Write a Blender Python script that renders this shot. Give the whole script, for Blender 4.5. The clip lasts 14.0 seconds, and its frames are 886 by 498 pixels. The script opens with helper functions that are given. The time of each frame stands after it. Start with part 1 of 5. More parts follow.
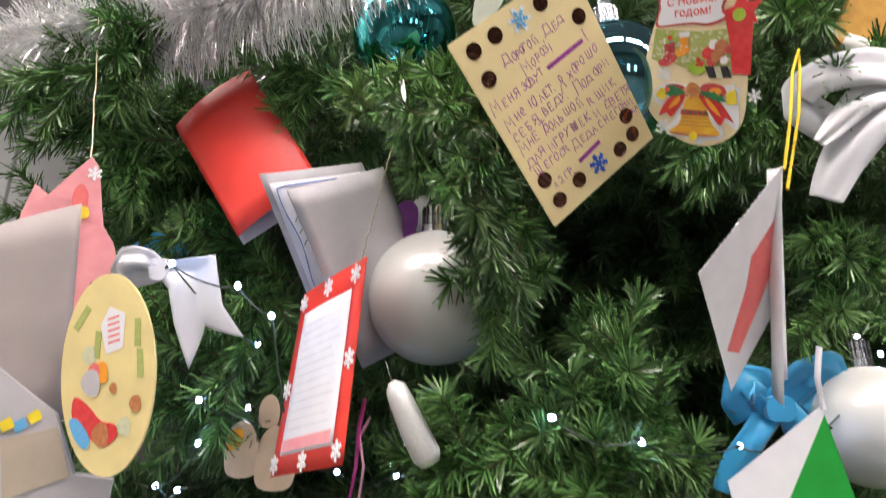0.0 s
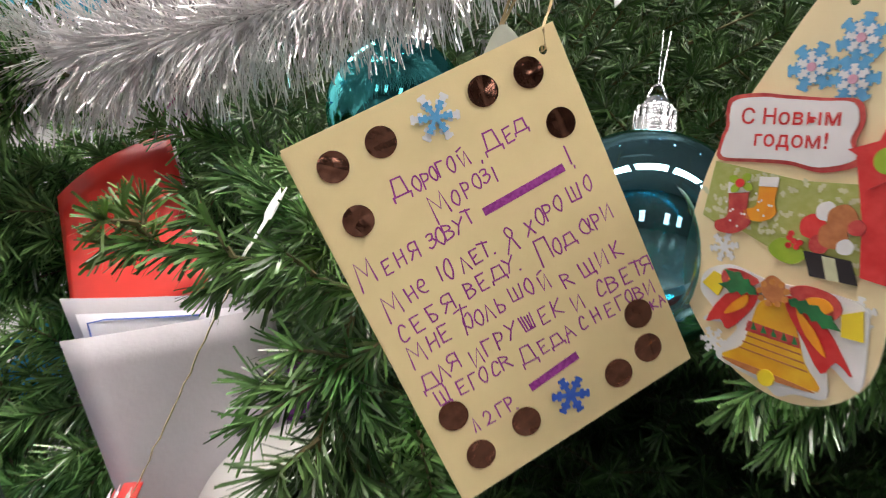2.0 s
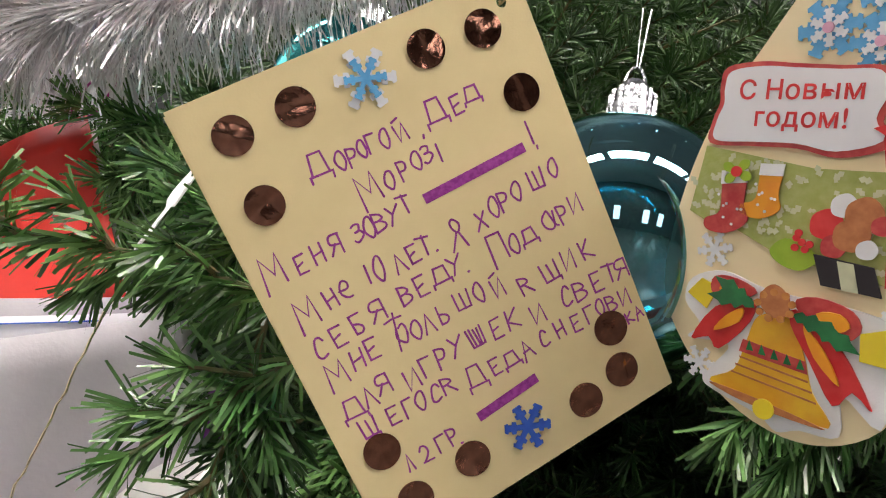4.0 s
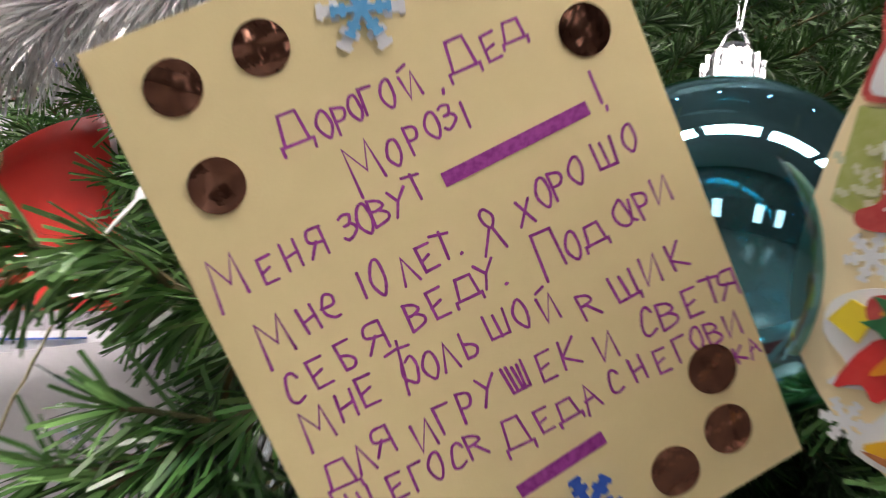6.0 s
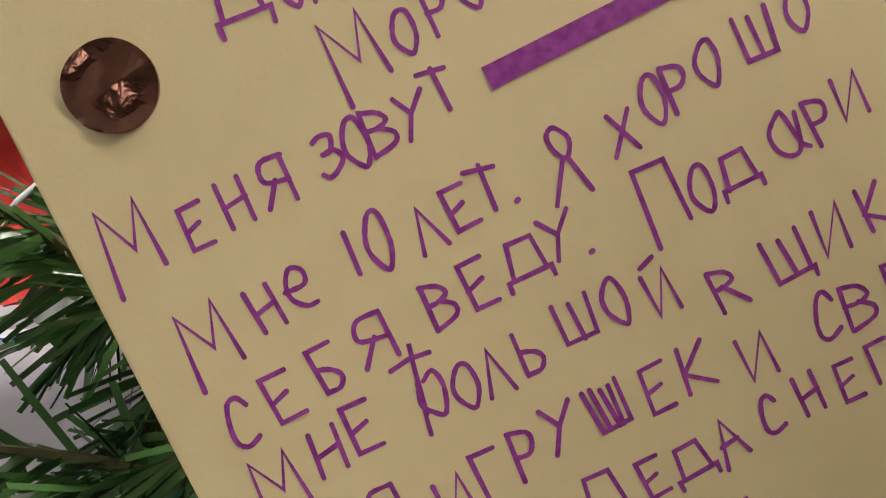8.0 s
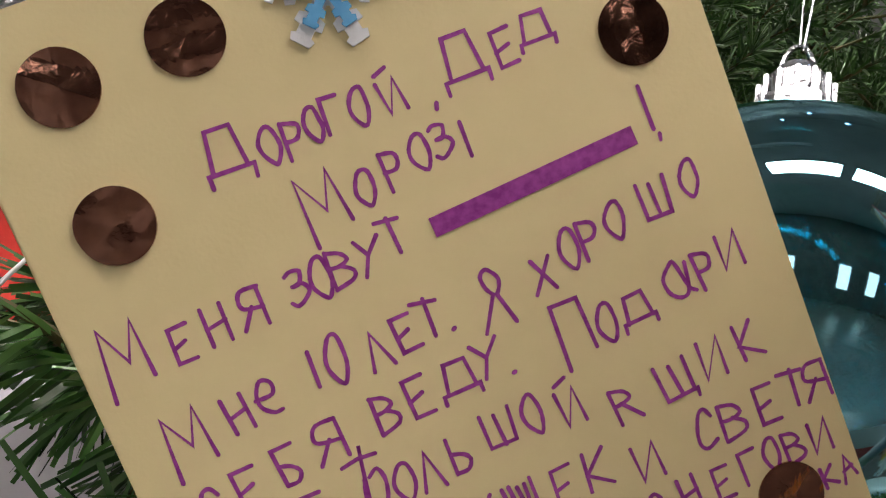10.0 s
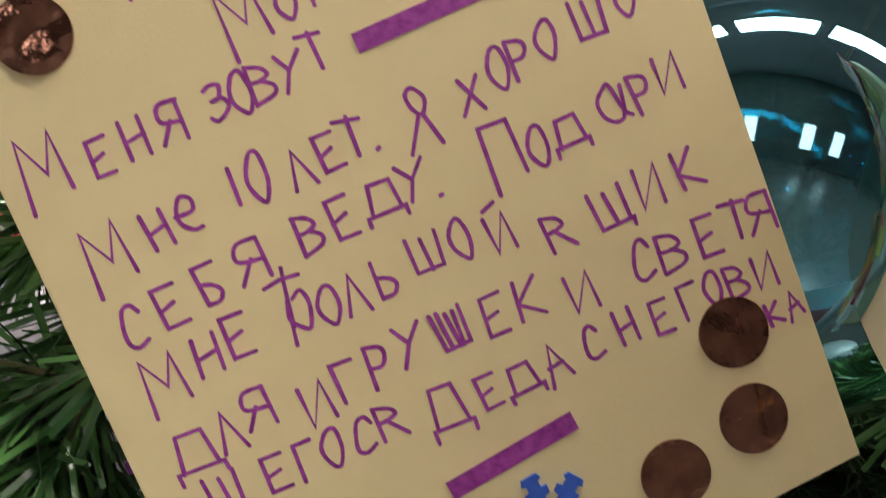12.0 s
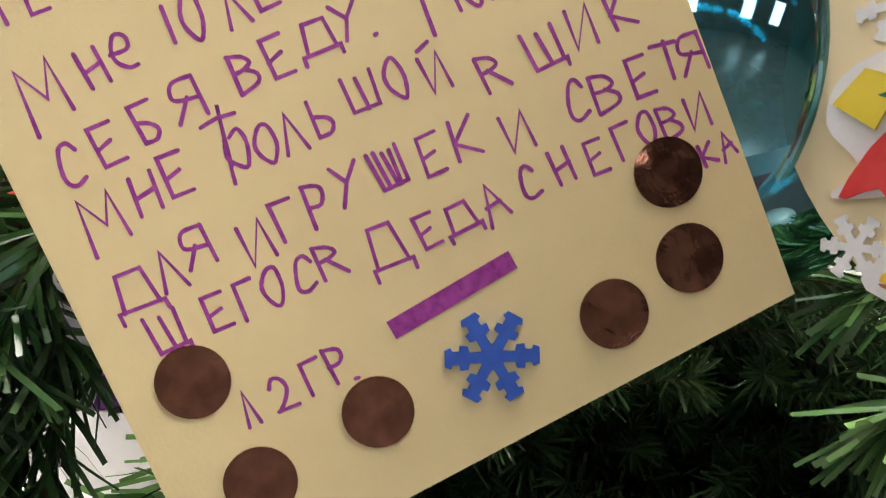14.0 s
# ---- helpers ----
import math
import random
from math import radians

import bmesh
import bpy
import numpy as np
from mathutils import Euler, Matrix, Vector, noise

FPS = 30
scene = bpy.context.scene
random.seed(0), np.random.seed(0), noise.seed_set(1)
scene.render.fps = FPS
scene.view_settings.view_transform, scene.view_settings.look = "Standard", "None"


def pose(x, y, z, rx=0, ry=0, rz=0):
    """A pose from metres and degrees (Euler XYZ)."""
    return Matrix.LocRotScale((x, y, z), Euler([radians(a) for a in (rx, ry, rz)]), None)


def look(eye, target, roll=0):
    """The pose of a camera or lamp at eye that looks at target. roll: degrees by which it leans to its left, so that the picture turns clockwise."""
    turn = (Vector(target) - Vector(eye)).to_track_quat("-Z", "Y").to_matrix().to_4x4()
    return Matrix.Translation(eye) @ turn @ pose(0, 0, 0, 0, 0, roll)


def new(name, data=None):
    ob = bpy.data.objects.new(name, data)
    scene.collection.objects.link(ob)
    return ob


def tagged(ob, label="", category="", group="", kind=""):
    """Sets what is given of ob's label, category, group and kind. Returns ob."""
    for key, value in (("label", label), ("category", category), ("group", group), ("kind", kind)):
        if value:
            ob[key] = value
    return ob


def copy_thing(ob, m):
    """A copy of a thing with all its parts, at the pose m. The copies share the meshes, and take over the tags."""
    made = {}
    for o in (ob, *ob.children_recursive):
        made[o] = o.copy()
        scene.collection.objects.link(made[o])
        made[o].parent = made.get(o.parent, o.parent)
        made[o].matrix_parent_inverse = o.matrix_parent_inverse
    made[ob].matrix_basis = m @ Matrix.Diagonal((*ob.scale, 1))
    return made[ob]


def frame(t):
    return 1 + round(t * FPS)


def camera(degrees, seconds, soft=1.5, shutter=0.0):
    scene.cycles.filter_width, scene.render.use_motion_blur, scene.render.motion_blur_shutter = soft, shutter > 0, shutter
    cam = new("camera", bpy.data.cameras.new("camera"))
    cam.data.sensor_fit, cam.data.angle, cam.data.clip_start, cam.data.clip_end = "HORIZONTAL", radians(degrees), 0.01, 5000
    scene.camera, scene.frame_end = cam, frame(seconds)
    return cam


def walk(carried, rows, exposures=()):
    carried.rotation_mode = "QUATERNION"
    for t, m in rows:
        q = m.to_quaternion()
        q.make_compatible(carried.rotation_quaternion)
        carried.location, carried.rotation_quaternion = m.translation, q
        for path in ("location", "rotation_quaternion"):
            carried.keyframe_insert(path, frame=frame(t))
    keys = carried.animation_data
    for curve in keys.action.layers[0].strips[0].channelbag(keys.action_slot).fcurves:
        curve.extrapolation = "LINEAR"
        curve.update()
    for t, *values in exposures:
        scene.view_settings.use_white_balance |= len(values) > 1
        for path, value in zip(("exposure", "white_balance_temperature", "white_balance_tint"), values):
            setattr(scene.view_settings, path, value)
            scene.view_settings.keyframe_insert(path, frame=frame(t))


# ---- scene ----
cam = camera(66.0, 14.0, soft=1.1, shutter=0.5)
PATH = [
    (0, (0.0000, 0.0000, 1.5000), (0.0000, 0.9397, 1.8420), 0.00),
    (0.2, (-0.0215, 0.0030, 1.5194), (0.0006, 0.9363, 1.8779), -0.26),
    (0.5, (-0.0102, 0.0219, 1.5528), (-0.0092, 0.9497, 1.9257), 1.38),
    (0.7, (0.0300, 0.0636, 1.5837), (-0.0093, 0.9864, 1.9668), 3.77),
    (1, (0.1148, 0.1149, 1.6406), (-0.0360, 1.0164, 2.0463), 10.26),
    (1.2, (0.1520, 0.1495, 1.6698), (-0.0768, 1.0395, 2.0643), 13.51),
    (1.5, (0.1723, 0.1911, 1.6972), (-0.1147, 1.0714, 2.0749), 14.81),
    (1.8, (0.1580, 0.2303, 1.7245), (-0.0600, 1.1319, 2.0981), 14.33),
    (2, (0.1503, 0.2541, 1.7323), (-0.0362, 1.1533, 2.1280), 13.39),
    (2.5, (0.1404, 0.2904, 1.7511), (-0.0438, 1.1834, 2.1619), 13.79),
    (2.7, (0.1438, 0.3019, 1.7562), (0.0041, 1.2024, 2.1680), 13.30),
    (4.8, (0.1590, 0.3219, 1.7590), (-0.0111, 1.2143, 2.1770), 14.58),
    (5, (0.1604, 0.3225, 1.7614), (-0.0289, 1.2161, 2.1682), 15.25),
    (5.5, (0.1593, 0.3317, 1.7616), (-0.0322, 1.2192, 2.1807), 15.11),
    (6, (0.1550, 0.3993, 1.7914), (-0.0910, 1.2731, 2.2109), 17.02),
    (6.2, (0.1487, 0.4279, 1.7993), (-0.1076, 1.2817, 2.2523), 17.45),
    (6.5, (0.1450, 0.4597, 1.8150), (-0.1458, 1.3180, 2.2378), 18.26),
    (7, (0.1380, 0.4740, 1.8199), (-0.1567, 1.3321, 2.2405), 18.44),
    (7.5, (0.1367, 0.4748, 1.8182), (-0.1630, 1.3315, 2.2378), 18.61),
    (8, (0.1364, 0.4743, 1.8158), (-0.1652, 1.3364, 2.2230), 18.35),
    (8.5, (0.1412, 0.4732, 1.8154), (-0.1537, 1.3277, 2.2431), 18.29),
    (8.7, (0.1405, 0.4652, 1.8235), (-0.1409, 1.3236, 2.2525), 18.15),
    (10.8, (0.1534, 0.4414, 1.8269), (-0.1129, 1.2999, 2.2652), 20.11),
    (11, (0.1602, 0.4456, 1.8258), (-0.1312, 1.3015, 2.2530), 20.53),
    (11.5, (0.1618, 0.4578, 1.8093), (-0.1347, 1.3061, 2.2481), 20.36),
    (12, (0.1700, 0.4667, 1.8036), (-0.1233, 1.3282, 2.2181), 20.52),
    (12.5, (0.1756, 0.4717, 1.7960), (-0.1110, 1.3408, 2.1993), 20.05),
    (13, (0.1751, 0.4736, 1.7865), (-0.1155, 1.3423, 2.1876), 20.55),
    (13.5, (0.1823, 0.4791, 1.7817), (-0.1025, 1.3463, 2.1901), 19.95),
    (14, (0.1886, 0.4837, 1.7765), (-0.0925, 1.3478, 2.1942), 19.17),
]
EXPOSURES = [(0.0, 0.0), (1.0, 0.0), (2.0, -0.1), (5.0, -0.2), (5.5, -0.25), (6.0, -0.3), (6.5, -0.52), (8.5, -0.55), (10.8, -0.52), (12.0, -0.34), (12.6, -0.05), (14.0, 0.04)]
walk(cam, [(t, look(eye, target, roll)) for t, eye, target, roll in PATH], EXPOSURES)

# ---- world: a closed hall lit by its ceiling panels ----
world = bpy.data.worlds.new("hall_air")
scene.world = world
world.use_nodes = True
world.node_tree.nodes["Background"].inputs[0].default_value = (0.75, 0.85, 1.0, 1)
world.node_tree.nodes["Background"].inputs[1].default_value = 0.02
PANEL = 49.0


# ---- materials ----
def material(name, color, rough=0.6, metal=0.0, other=None, scale=40.0, bump=0.0, bump_scale=200.0, vary=0.0, coat=0.0, trans=0.0, sheen=0.0):
    m = bpy.data.materials.new(name)
    m.use_nodes = True
    nt = m.node_tree
    p = nt.nodes["Principled BSDF"]
    p.inputs["Roughness"].default_value = rough
    p.inputs["Metallic"].default_value = metal
    p.inputs["Coat Weight"].default_value = coat
    p.inputs["Transmission Weight"].default_value = trans
    p.inputs["Sheen Weight"].default_value = sheen
    tc = nt.nodes.new("ShaderNodeTexCoord")
    other = other or tuple(c * 0.86 for c in color)
    n1 = nt.nodes.new("ShaderNodeTexNoise")
    n1.inputs["Scale"].default_value, n1.inputs["Detail"].default_value = scale, 6
    nt.links.new(tc.outputs["Object"], n1.inputs["Vector"])
    ramp = nt.nodes.new("ShaderNodeValToRGB")
    ramp.color_ramp.elements[0].position, ramp.color_ramp.elements[1].position = 0.35, 0.68
    ramp.color_ramp.elements[0].color, ramp.color_ramp.elements[1].color = (*color, 1), (*other, 1)
    nt.links.new(n1.outputs["Fac"], ramp.inputs["Fac"])
    out = ramp.outputs["Color"]
    if vary:
        info = nt.nodes.new("ShaderNodeNewGeometry")
        hsv = nt.nodes.new("ShaderNodeHueSaturation")
        mr = nt.nodes.new("ShaderNodeMapRange")
        mr.inputs["To Min"].default_value, mr.inputs["To Max"].default_value = 1 - vary, 1 + vary
        nt.links.new(info.outputs["Random Per Island"], mr.inputs["Value"])
        nt.links.new(mr.outputs["Result"], hsv.inputs["Value"])
        nt.links.new(out, hsv.inputs["Color"])
        out = hsv.outputs["Color"]
    nt.links.new(out, p.inputs["Base Color"])
    if bump:
        n2 = nt.nodes.new("ShaderNodeTexNoise")
        n2.inputs["Scale"].default_value, n2.inputs["Detail"].default_value = bump_scale, 8
        nt.links.new(tc.outputs["Object"], n2.inputs["Vector"])
        b = nt.nodes.new("ShaderNodeBump")
        b.inputs["Strength"].default_value, b.inputs["Distance"].default_value = bump, 0.0006
        nt.links.new(n2.outputs["Fac"], b.inputs["Height"])
        nt.links.new(b.outputs["Normal"], p.inputs["Normal"])
    return m


def glow(name, color, strength):
    m = bpy.data.materials.new(name)
    m.use_nodes = True
    p = m.node_tree.nodes["Principled BSDF"]
    p.inputs["Base Color"].default_value = (*color, 1)
    p.inputs["Emission Color"].default_value = (*color, 1)
    p.inputs["Emission Strength"].default_value = strength
    return m


def tinted_shell(name, tint, shine, base):
    """Thin coloured see-through plastic with a mirror gloss."""
    m = bpy.data.materials.new(name)
    m.use_nodes = True
    nt = m.node_tree
    nt.nodes.clear()
    out = nt.nodes.new("ShaderNodeOutputMaterial")
    mix = nt.nodes.new("ShaderNodeMixShader")
    tr = nt.nodes.new("ShaderNodeBsdfTransparent")
    gl = nt.nodes.new("ShaderNodeBsdfGlossy")
    fr = nt.nodes.new("ShaderNodeFresnel")
    ad = nt.nodes.new("ShaderNodeMath")
    ad.operation, ad.use_clamp = "ADD", True
    ad.inputs[1].default_value = base
    fr.inputs["IOR"].default_value = 1.6
    tr.inputs["Color"].default_value = (*tint, 1)
    gl.inputs["Color"].default_value = (*shine, 1)
    gl.inputs["Roughness"].default_value = 0.035
    nt.links.new(fr.outputs[0], ad.inputs[0])
    nt.links.new(ad.outputs[0], mix.inputs[0])
    nt.links.new(tr.outputs[0], mix.inputs[1])
    nt.links.new(gl.outputs[0], mix.inputs[2])
    nt.links.new(mix.outputs[0], out.inputs[0])
    return m


CREAM = material("cream_cardstock", (0.82, 0.68, 0.36), 0.55, other=(0.79, 0.65, 0.34), scale=60, bump=0.12, bump_scale=900)
CREAM_PALE = material("pale_cream_card", (0.87, 0.73, 0.46), 0.5, other=(0.84, 0.69, 0.42), scale=50, bump=0.1, bump_scale=700)
INK = material("purple_marker", (0.25, 0.016, 0.23), 0.5, other=(0.41, 0.07, 0.37), scale=420)
COPPER = material("copper_foil", (0.40, 0.19, 0.125), 0.09, 1.0, other=(0.22, 0.095, 0.065), scale=160, bump=0.7, bump_scale=110)
WHITE = material("white_paper", (0.80, 0.79, 0.82), 0.6, other=(0.75, 0.74, 0.78), bump=0.1, bump_scale=500)
FOAM = material("white_foam_sticker", (0.84, 0.84, 0.86), 0.7, bump=0.2, bump_scale=900)
BLUE = material("blue_foam_sticker", (0.03, 0.10, 0.50), 0.55, other=(0.04, 0.13, 0.55), scale=300)
LIGHTBLUE = material("light_blue_sticker", (0.10, 0.36, 0.66), 0.5, other=(0.14, 0.42, 0.70), scale=300)
PINK = material("pink_card", (0.80, 0.34, 0.36), 0.6, other=(0.74, 0.28, 0.31), bump=0.15, bump_scale=300)
ROSE = material("pink_gem", (0.75, 0.40, 0.55), 0.25, coat=0.6, scale=300)
RED = material("red_card", (0.74, 0.045, 0.03), 0.42, other=(0.68, 0.035, 0.025), scale=25, bump=0.08, bump_scale=400)
REDP = material("red_print", (0.62, 0.02, 0.025), 0.4, other=(0.70, 0.05, 0.05), scale=150)
DEEPRED = material("crimson_print", (0.45, 0.03, 0.04), 0.4, other=(0.60, 0.10, 0.08), scale=200)
GREY = material("grey_cardboard", (0.48, 0.465, 0.49), 0.7, other=(0.44, 0.425, 0.45), scale=30, bump=0.3, bump_scale=300)
OLIVE = material("olive_print", (0.36, 0.40, 0.10), 0.6, other=(0.43, 0.46, 0.16), scale=220, bump=0.3, bump_scale=900)
OLIVE_PALE = material("pale_leaf_print", (0.62, 0.63, 0.42), 0.6, scale=200)
ORANGE = material("orange_print", (0.85, 0.36, 0.02), 0.4, other=(0.80, 0.28, 0.02), scale=120)
GOLD = material("gold_print", (0.86, 0.54, 0.03), 0.3, other=(0.72, 0.30, 0.02), scale=55, coat=0.5)
YELLOW = material("yellow_print", (0.85, 0.68, 0.03), 0.35, other=(0.80, 0.60, 0.04), scale=120, coat=0.3)
LEAF = material("holly_print", (0.02, 0.20, 0.06), 0.35, other=(0.01, 0.12, 0.04), scale=150, coat=0.4)
LIME = material("lime_print", (0.36, 0.52, 0.04), 0.4, other=(0.28, 0.44, 0.03), scale=100)
BROWN = material("brown_print", (0.42, 0.14, 0.05), 0.5, other=(0.55, 0.22, 0.08), scale=220)
AMBER = material("amber_print", (0.52, 0.19, 0.04), 0.4, other=(0.62, 0.28, 0.08), scale=300)
BLACK = material("black_print", (0.02, 0.015, 0.02), 0.4)
CHROME = material("silver_cap", (0.42, 0.43, 0.44), 0.22, 1.0, bump=0.8, bump_scale=180)
TEAL = tinted_shell("teal_clear_plastic", (0.08, 0.42, 0.50), (0.45, 0.90, 1.0), 0.28)
TEAL_DEEP = tinted_shell("teal_mirror_plastic", (0.03, 0.22, 0.25), (0.12, 0.62, 0.66), 0.55)
PEARL = material("white_pearl", (0.62, 0.615, 0.59), 0.28, 0.15, other=(0.58, 0.575, 0.55), scale=8, coat=0.35, bump=0.04, bump_scale=80)
SATIN = material("white_satin", (0.68, 0.68, 0.71), 0.4, other=(0.60, 0.60, 0.65), scale=14, sheen=0.4, bump=0.2, bump_scale=500)
BLUE_SATIN = material("blue_satin", (0.02, 0.28, 0.50), 0.4, other=(0.02, 0.22, 0.42), scale=14, sheen=0.3, bump=0.25, bump_scale=500)
CYAN = material("cyan_card", (0.06, 0.52, 0.68), 0.5, other=(0.05, 0.46, 0.62), scale=30)
GREEN = material("green_card", (0.01, 0.32, 0.04), 0.5, other=(0.01, 0.28, 0.03), scale=30)
# Darkened green: the shade inside the tree is put into this colour.
NEEDLE = material("green_plastic_needle", (0.030, 0.082, 0.020), 0.40, other=(0.068, 0.132, 0.034), scale=16, vary=0.45)
# Paler branch tips, with the light on them put into the colour too.
NEEDLE_LIT = material("lit_tip_needle", (0.058, 0.150, 0.038), 0.26, other=(0.155, 0.28, 0.09), scale=16, vary=0.6)
NEEDLE_TIP = material("yellow_green_needle", (0.12, 0.20, 0.04), 0.42, other=(0.07, 0.17, 0.04), scale=16, vary=0.4)
STEM = material("brown_wire_stem", (0.12, 0.085, 0.03), 0.7, other=(0.05, 0.07, 0.02), scale=90)
BARK = material("dark_pole", (0.03, 0.04, 0.025), 0.8)
TINSEL = material("silver_tinsel", (0.98, 0.96, 0.96), 0.31, 0.91, other=(0.90, 0.87, 0.88), scale=60, vary=0.25)
JUTE = material("jute_string", (0.50, 0.40, 0.22), 0.9, other=(0.38, 0.29, 0.15), scale=500)
GOLD_CORD = material("gold_cord", (0.80, 0.68, 0.45), 0.2, 1.0, scale=300)
YELLOW_CORD = material("yellow_cord", (0.80, 0.55, 0.02), 0.7, scale=300)
MAGENTA = material("magenta_ribbon", (0.55, 0.05, 0.32), 0.5, scale=60)
PURPLE = material("dark_purple_felt", (0.15, 0.03, 0.19), 0.8, other=(0.11, 0.02, 0.15), bump=0.3, bump_scale=400)
WIRE = material("dark_cable", (0.015, 0.03, 0.02), 0.5)
LED = glow("cold_led", (0.38, 0.58, 1.0), 70.0)
PALE_RED = material("faded_red_print", (0.78, 0.18, 0.17), 0.5, other=(0.74, 0.14, 0.14), scale=80)
GLITTER = material("white_glitter", (0.80, 0.79, 0.76), 0.3, 0.4, other=(0.55, 0.55, 0.55), scale=900, bump=0.9, bump_scale=900)
HALLM = material("dark_stone_wall", (0.075, 0.072, 0.07), 0.5, other=(0.05, 0.049, 0.048), scale=3, bump=0.1)
WALLM = material("pale_grey_panel", (0.74, 0.76, 0.75), 0.55, other=(0.69, 0.71, 0.70), scale=3, bump=0.05)
JOINT = material("grey_joint", (0.30, 0.31, 0.31), 0.6)
FLOORM = material("grey_stone_floor", (0.11, 0.105, 0.10), 0.25, other=(0.08, 0.078, 0.075), scale=4, bump=0.05)
CEILM = material("grey_ceiling", (0.38, 0.38, 0.39), 0.8, scale=3)
PANELM = glow("ceiling_panel_light", (1.0, 0.905, 0.865), PANEL)
WINDOWM = glow("lit_window", (0.95, 0.97, 1.0), 6.0)
GREEN_TUBE = glow("green_light_strip", (0.15, 0.9, 0.5), 0.8)
FUR = material("white_fur", (0.80, 0.78, 0.75), 0.9, bump=0.8, bump_scale=300)
BRASS = material("gold_felt", (0.55, 0.30, 0.05), 0.6, other=(0.42, 0.22, 0.03), scale=60, bump=0.4, bump_scale=500)
FAINT = material("faint_grey_pencil", (0.72, 0.71, 0.74), 0.6)
BEIGE = material("beige_felt", (0.62, 0.47, 0.33), 0.8, bump=0.4, bump_scale=400)


# ---- small builders ----
def link(name, me, mat, parent=None, label="", m=None):
    ob = new(name, me)
    for k in (mat if isinstance(mat, (list, tuple)) else [mat]):
        if len(me.materials) < (len(mat) if isinstance(mat, (list, tuple)) else 1):
            me.materials.append(k)
    if parent is not None:
        ob.parent = parent
    if m is not None:
        ob.matrix_basis = m
    if label:
        ob["label"] = label
    return ob


def part(name, bm, mat, parent, label="", m=None, smooth=False):
    me = bpy.data.meshes.new(name)
    bm.to_mesh(me)
    bm.free()
    if smooth:
        me.shade_smooth()
    return link(name, me, mat, parent, label, m)


def thing(name, m, label, category, group="", kind=""):
    ob = new(name)
    ob.empty_display_size = 0.02
    ob.matrix_basis = m
    return tagged(ob, label, category, group, kind)


def mm(points):
    return [(x / 1000, y / 1000) for x, y in points]


def smooth_outline(points, steps=4):
    """A closed Catmull-Rom curve through the points."""
    out, n = [], len(points)
    for i in range(n):
        a, b, c, d = (Vector(points[(i + k) % n]) for k in (-1, 0, 1, 2))
        for s in range(steps):
            t = s / steps
            out.append(tuple(0.5 * (2 * b + (c - a) * t + (2 * a - 5 * b + 4 * c - d) * t * t + (3 * b - a - 3 * c + d) * t ** 3)))
    return out


def cutout(outline, thick, z=0.0, holes=(), bend=None):
    """A flat piece with the outline (metres), from z to z + thick, with round holes (x, y, r)."""
    bm = bmesh.new()
    loops = [list(outline)] + [[(x + r * math.cos(k * math.tau / 16), y + r * math.sin(k * math.tau / 16)) for k in range(16)] for x, y, r in holes]
    edges = []
    for lp in loops:
        vs = [bm.verts.new((x, y, z)) for x, y in lp]
        if holes:
            edges += [bm.edges.new((vs[i], vs[(i + 1) % len(vs)])) for i in range(len(vs))]
        else:
            bm.faces.new(vs)
    if holes:
        bmesh.ops.triangle_fill(bm, edges=edges, use_beauty=True, use_dissolve=False)
    got = bmesh.ops.extrude_face_region(bm, geom=bm.faces[:])
    for v in got["geom"]:
        if isinstance(v, bmesh.types.BMVert):
            v.co.z += thick
    bmesh.ops.recalc_face_normals(bm, faces=bm.faces[:])
    if bend:
        for v in bm.verts:
            v.co.z += bend(v.co.x, v.co.y)
    return bm


def sheet(nx, ny, f, thick):
    """A curved sheet: f(u, v) gives a place; it has a real thickness."""
    bm = bmesh.new()
    g = [[bm.verts.new(f(i / nx, j / ny)) for i in range(nx + 1)] for j in range(ny + 1)]
    for j in range(ny):
        for i in range(nx):
            bm.faces.new((g[j][i], g[j][i + 1], g[j + 1][i + 1], g[j + 1][i]))
    bmesh.ops.recalc_face_normals(bm, faces=bm.faces[:])
    bmesh.ops.solidify(bm, geom=bm.faces[:], thickness=thick)
    return bm


def corner_sheet(bl, br, tl, tr, bulge=0.0, n=14):
    """A place function between four corners, bowed across its width."""
    bl, br, tl, tr = (Vector(p) for p in (bl, br, tl, tr))
    up = (br - bl).cross(tl - bl).normalized()

    def f(u, v):
        return bl * (1 - u) * (1 - v) + br * u * (1 - v) + tl * (1 - u) * v + tr * u * v + up * bulge * 4 * u * (1 - u)
    return f


def tube(points, r, sides=6, closed=False):
    bm = bmesh.new()
    pts = [Vector(p) for p in points]
    rings = []
    for i, p in enumerate(pts):
        d = (pts[min(i + 1, len(pts) - 1)] - pts[max(i - 1, 0)]).normalized()
        a = d.orthogonal().normalized()
        b = d.cross(a)
        rr = r[i] if isinstance(r, (list, tuple)) else r
        rings.append([bm.verts.new(p + rr * (a * math.cos(k * math.tau / sides) + b * math.sin(k * math.tau / sides))) for k in range(sides)])
    for x, y in zip(rings, rings[1:]):
        # match ring starts so the tube does not twist
        off = min(range(sides), key=lambda s: (y[s].co - x[0].co).length)
        for k in range(sides):
            bm.faces.new((x[k], x[(k + 1) % sides], y[(k + 1 + off) % sides], y[(k + off) % sides]))
    bm.faces.new(rings[0][::-1])
    bm.faces.new(rings[-1])
    bmesh.ops.recalc_face_normals(bm, faces=bm.faces[:])
    return bm


def sag(a, b, drop=0.0, n=12, wob=0.0, seed=1):
    rnd = random.Random(seed)
    a, b = Vector(a), Vector(b)
    return [a.lerp(b, i / n) - Vector((0, 0, drop * 4 * (i / n) * (1 - i / n))) + Vector((rnd.uniform(-wob, wob), rnd.uniform(-wob, wob), 0)) for i in range(n + 1)]


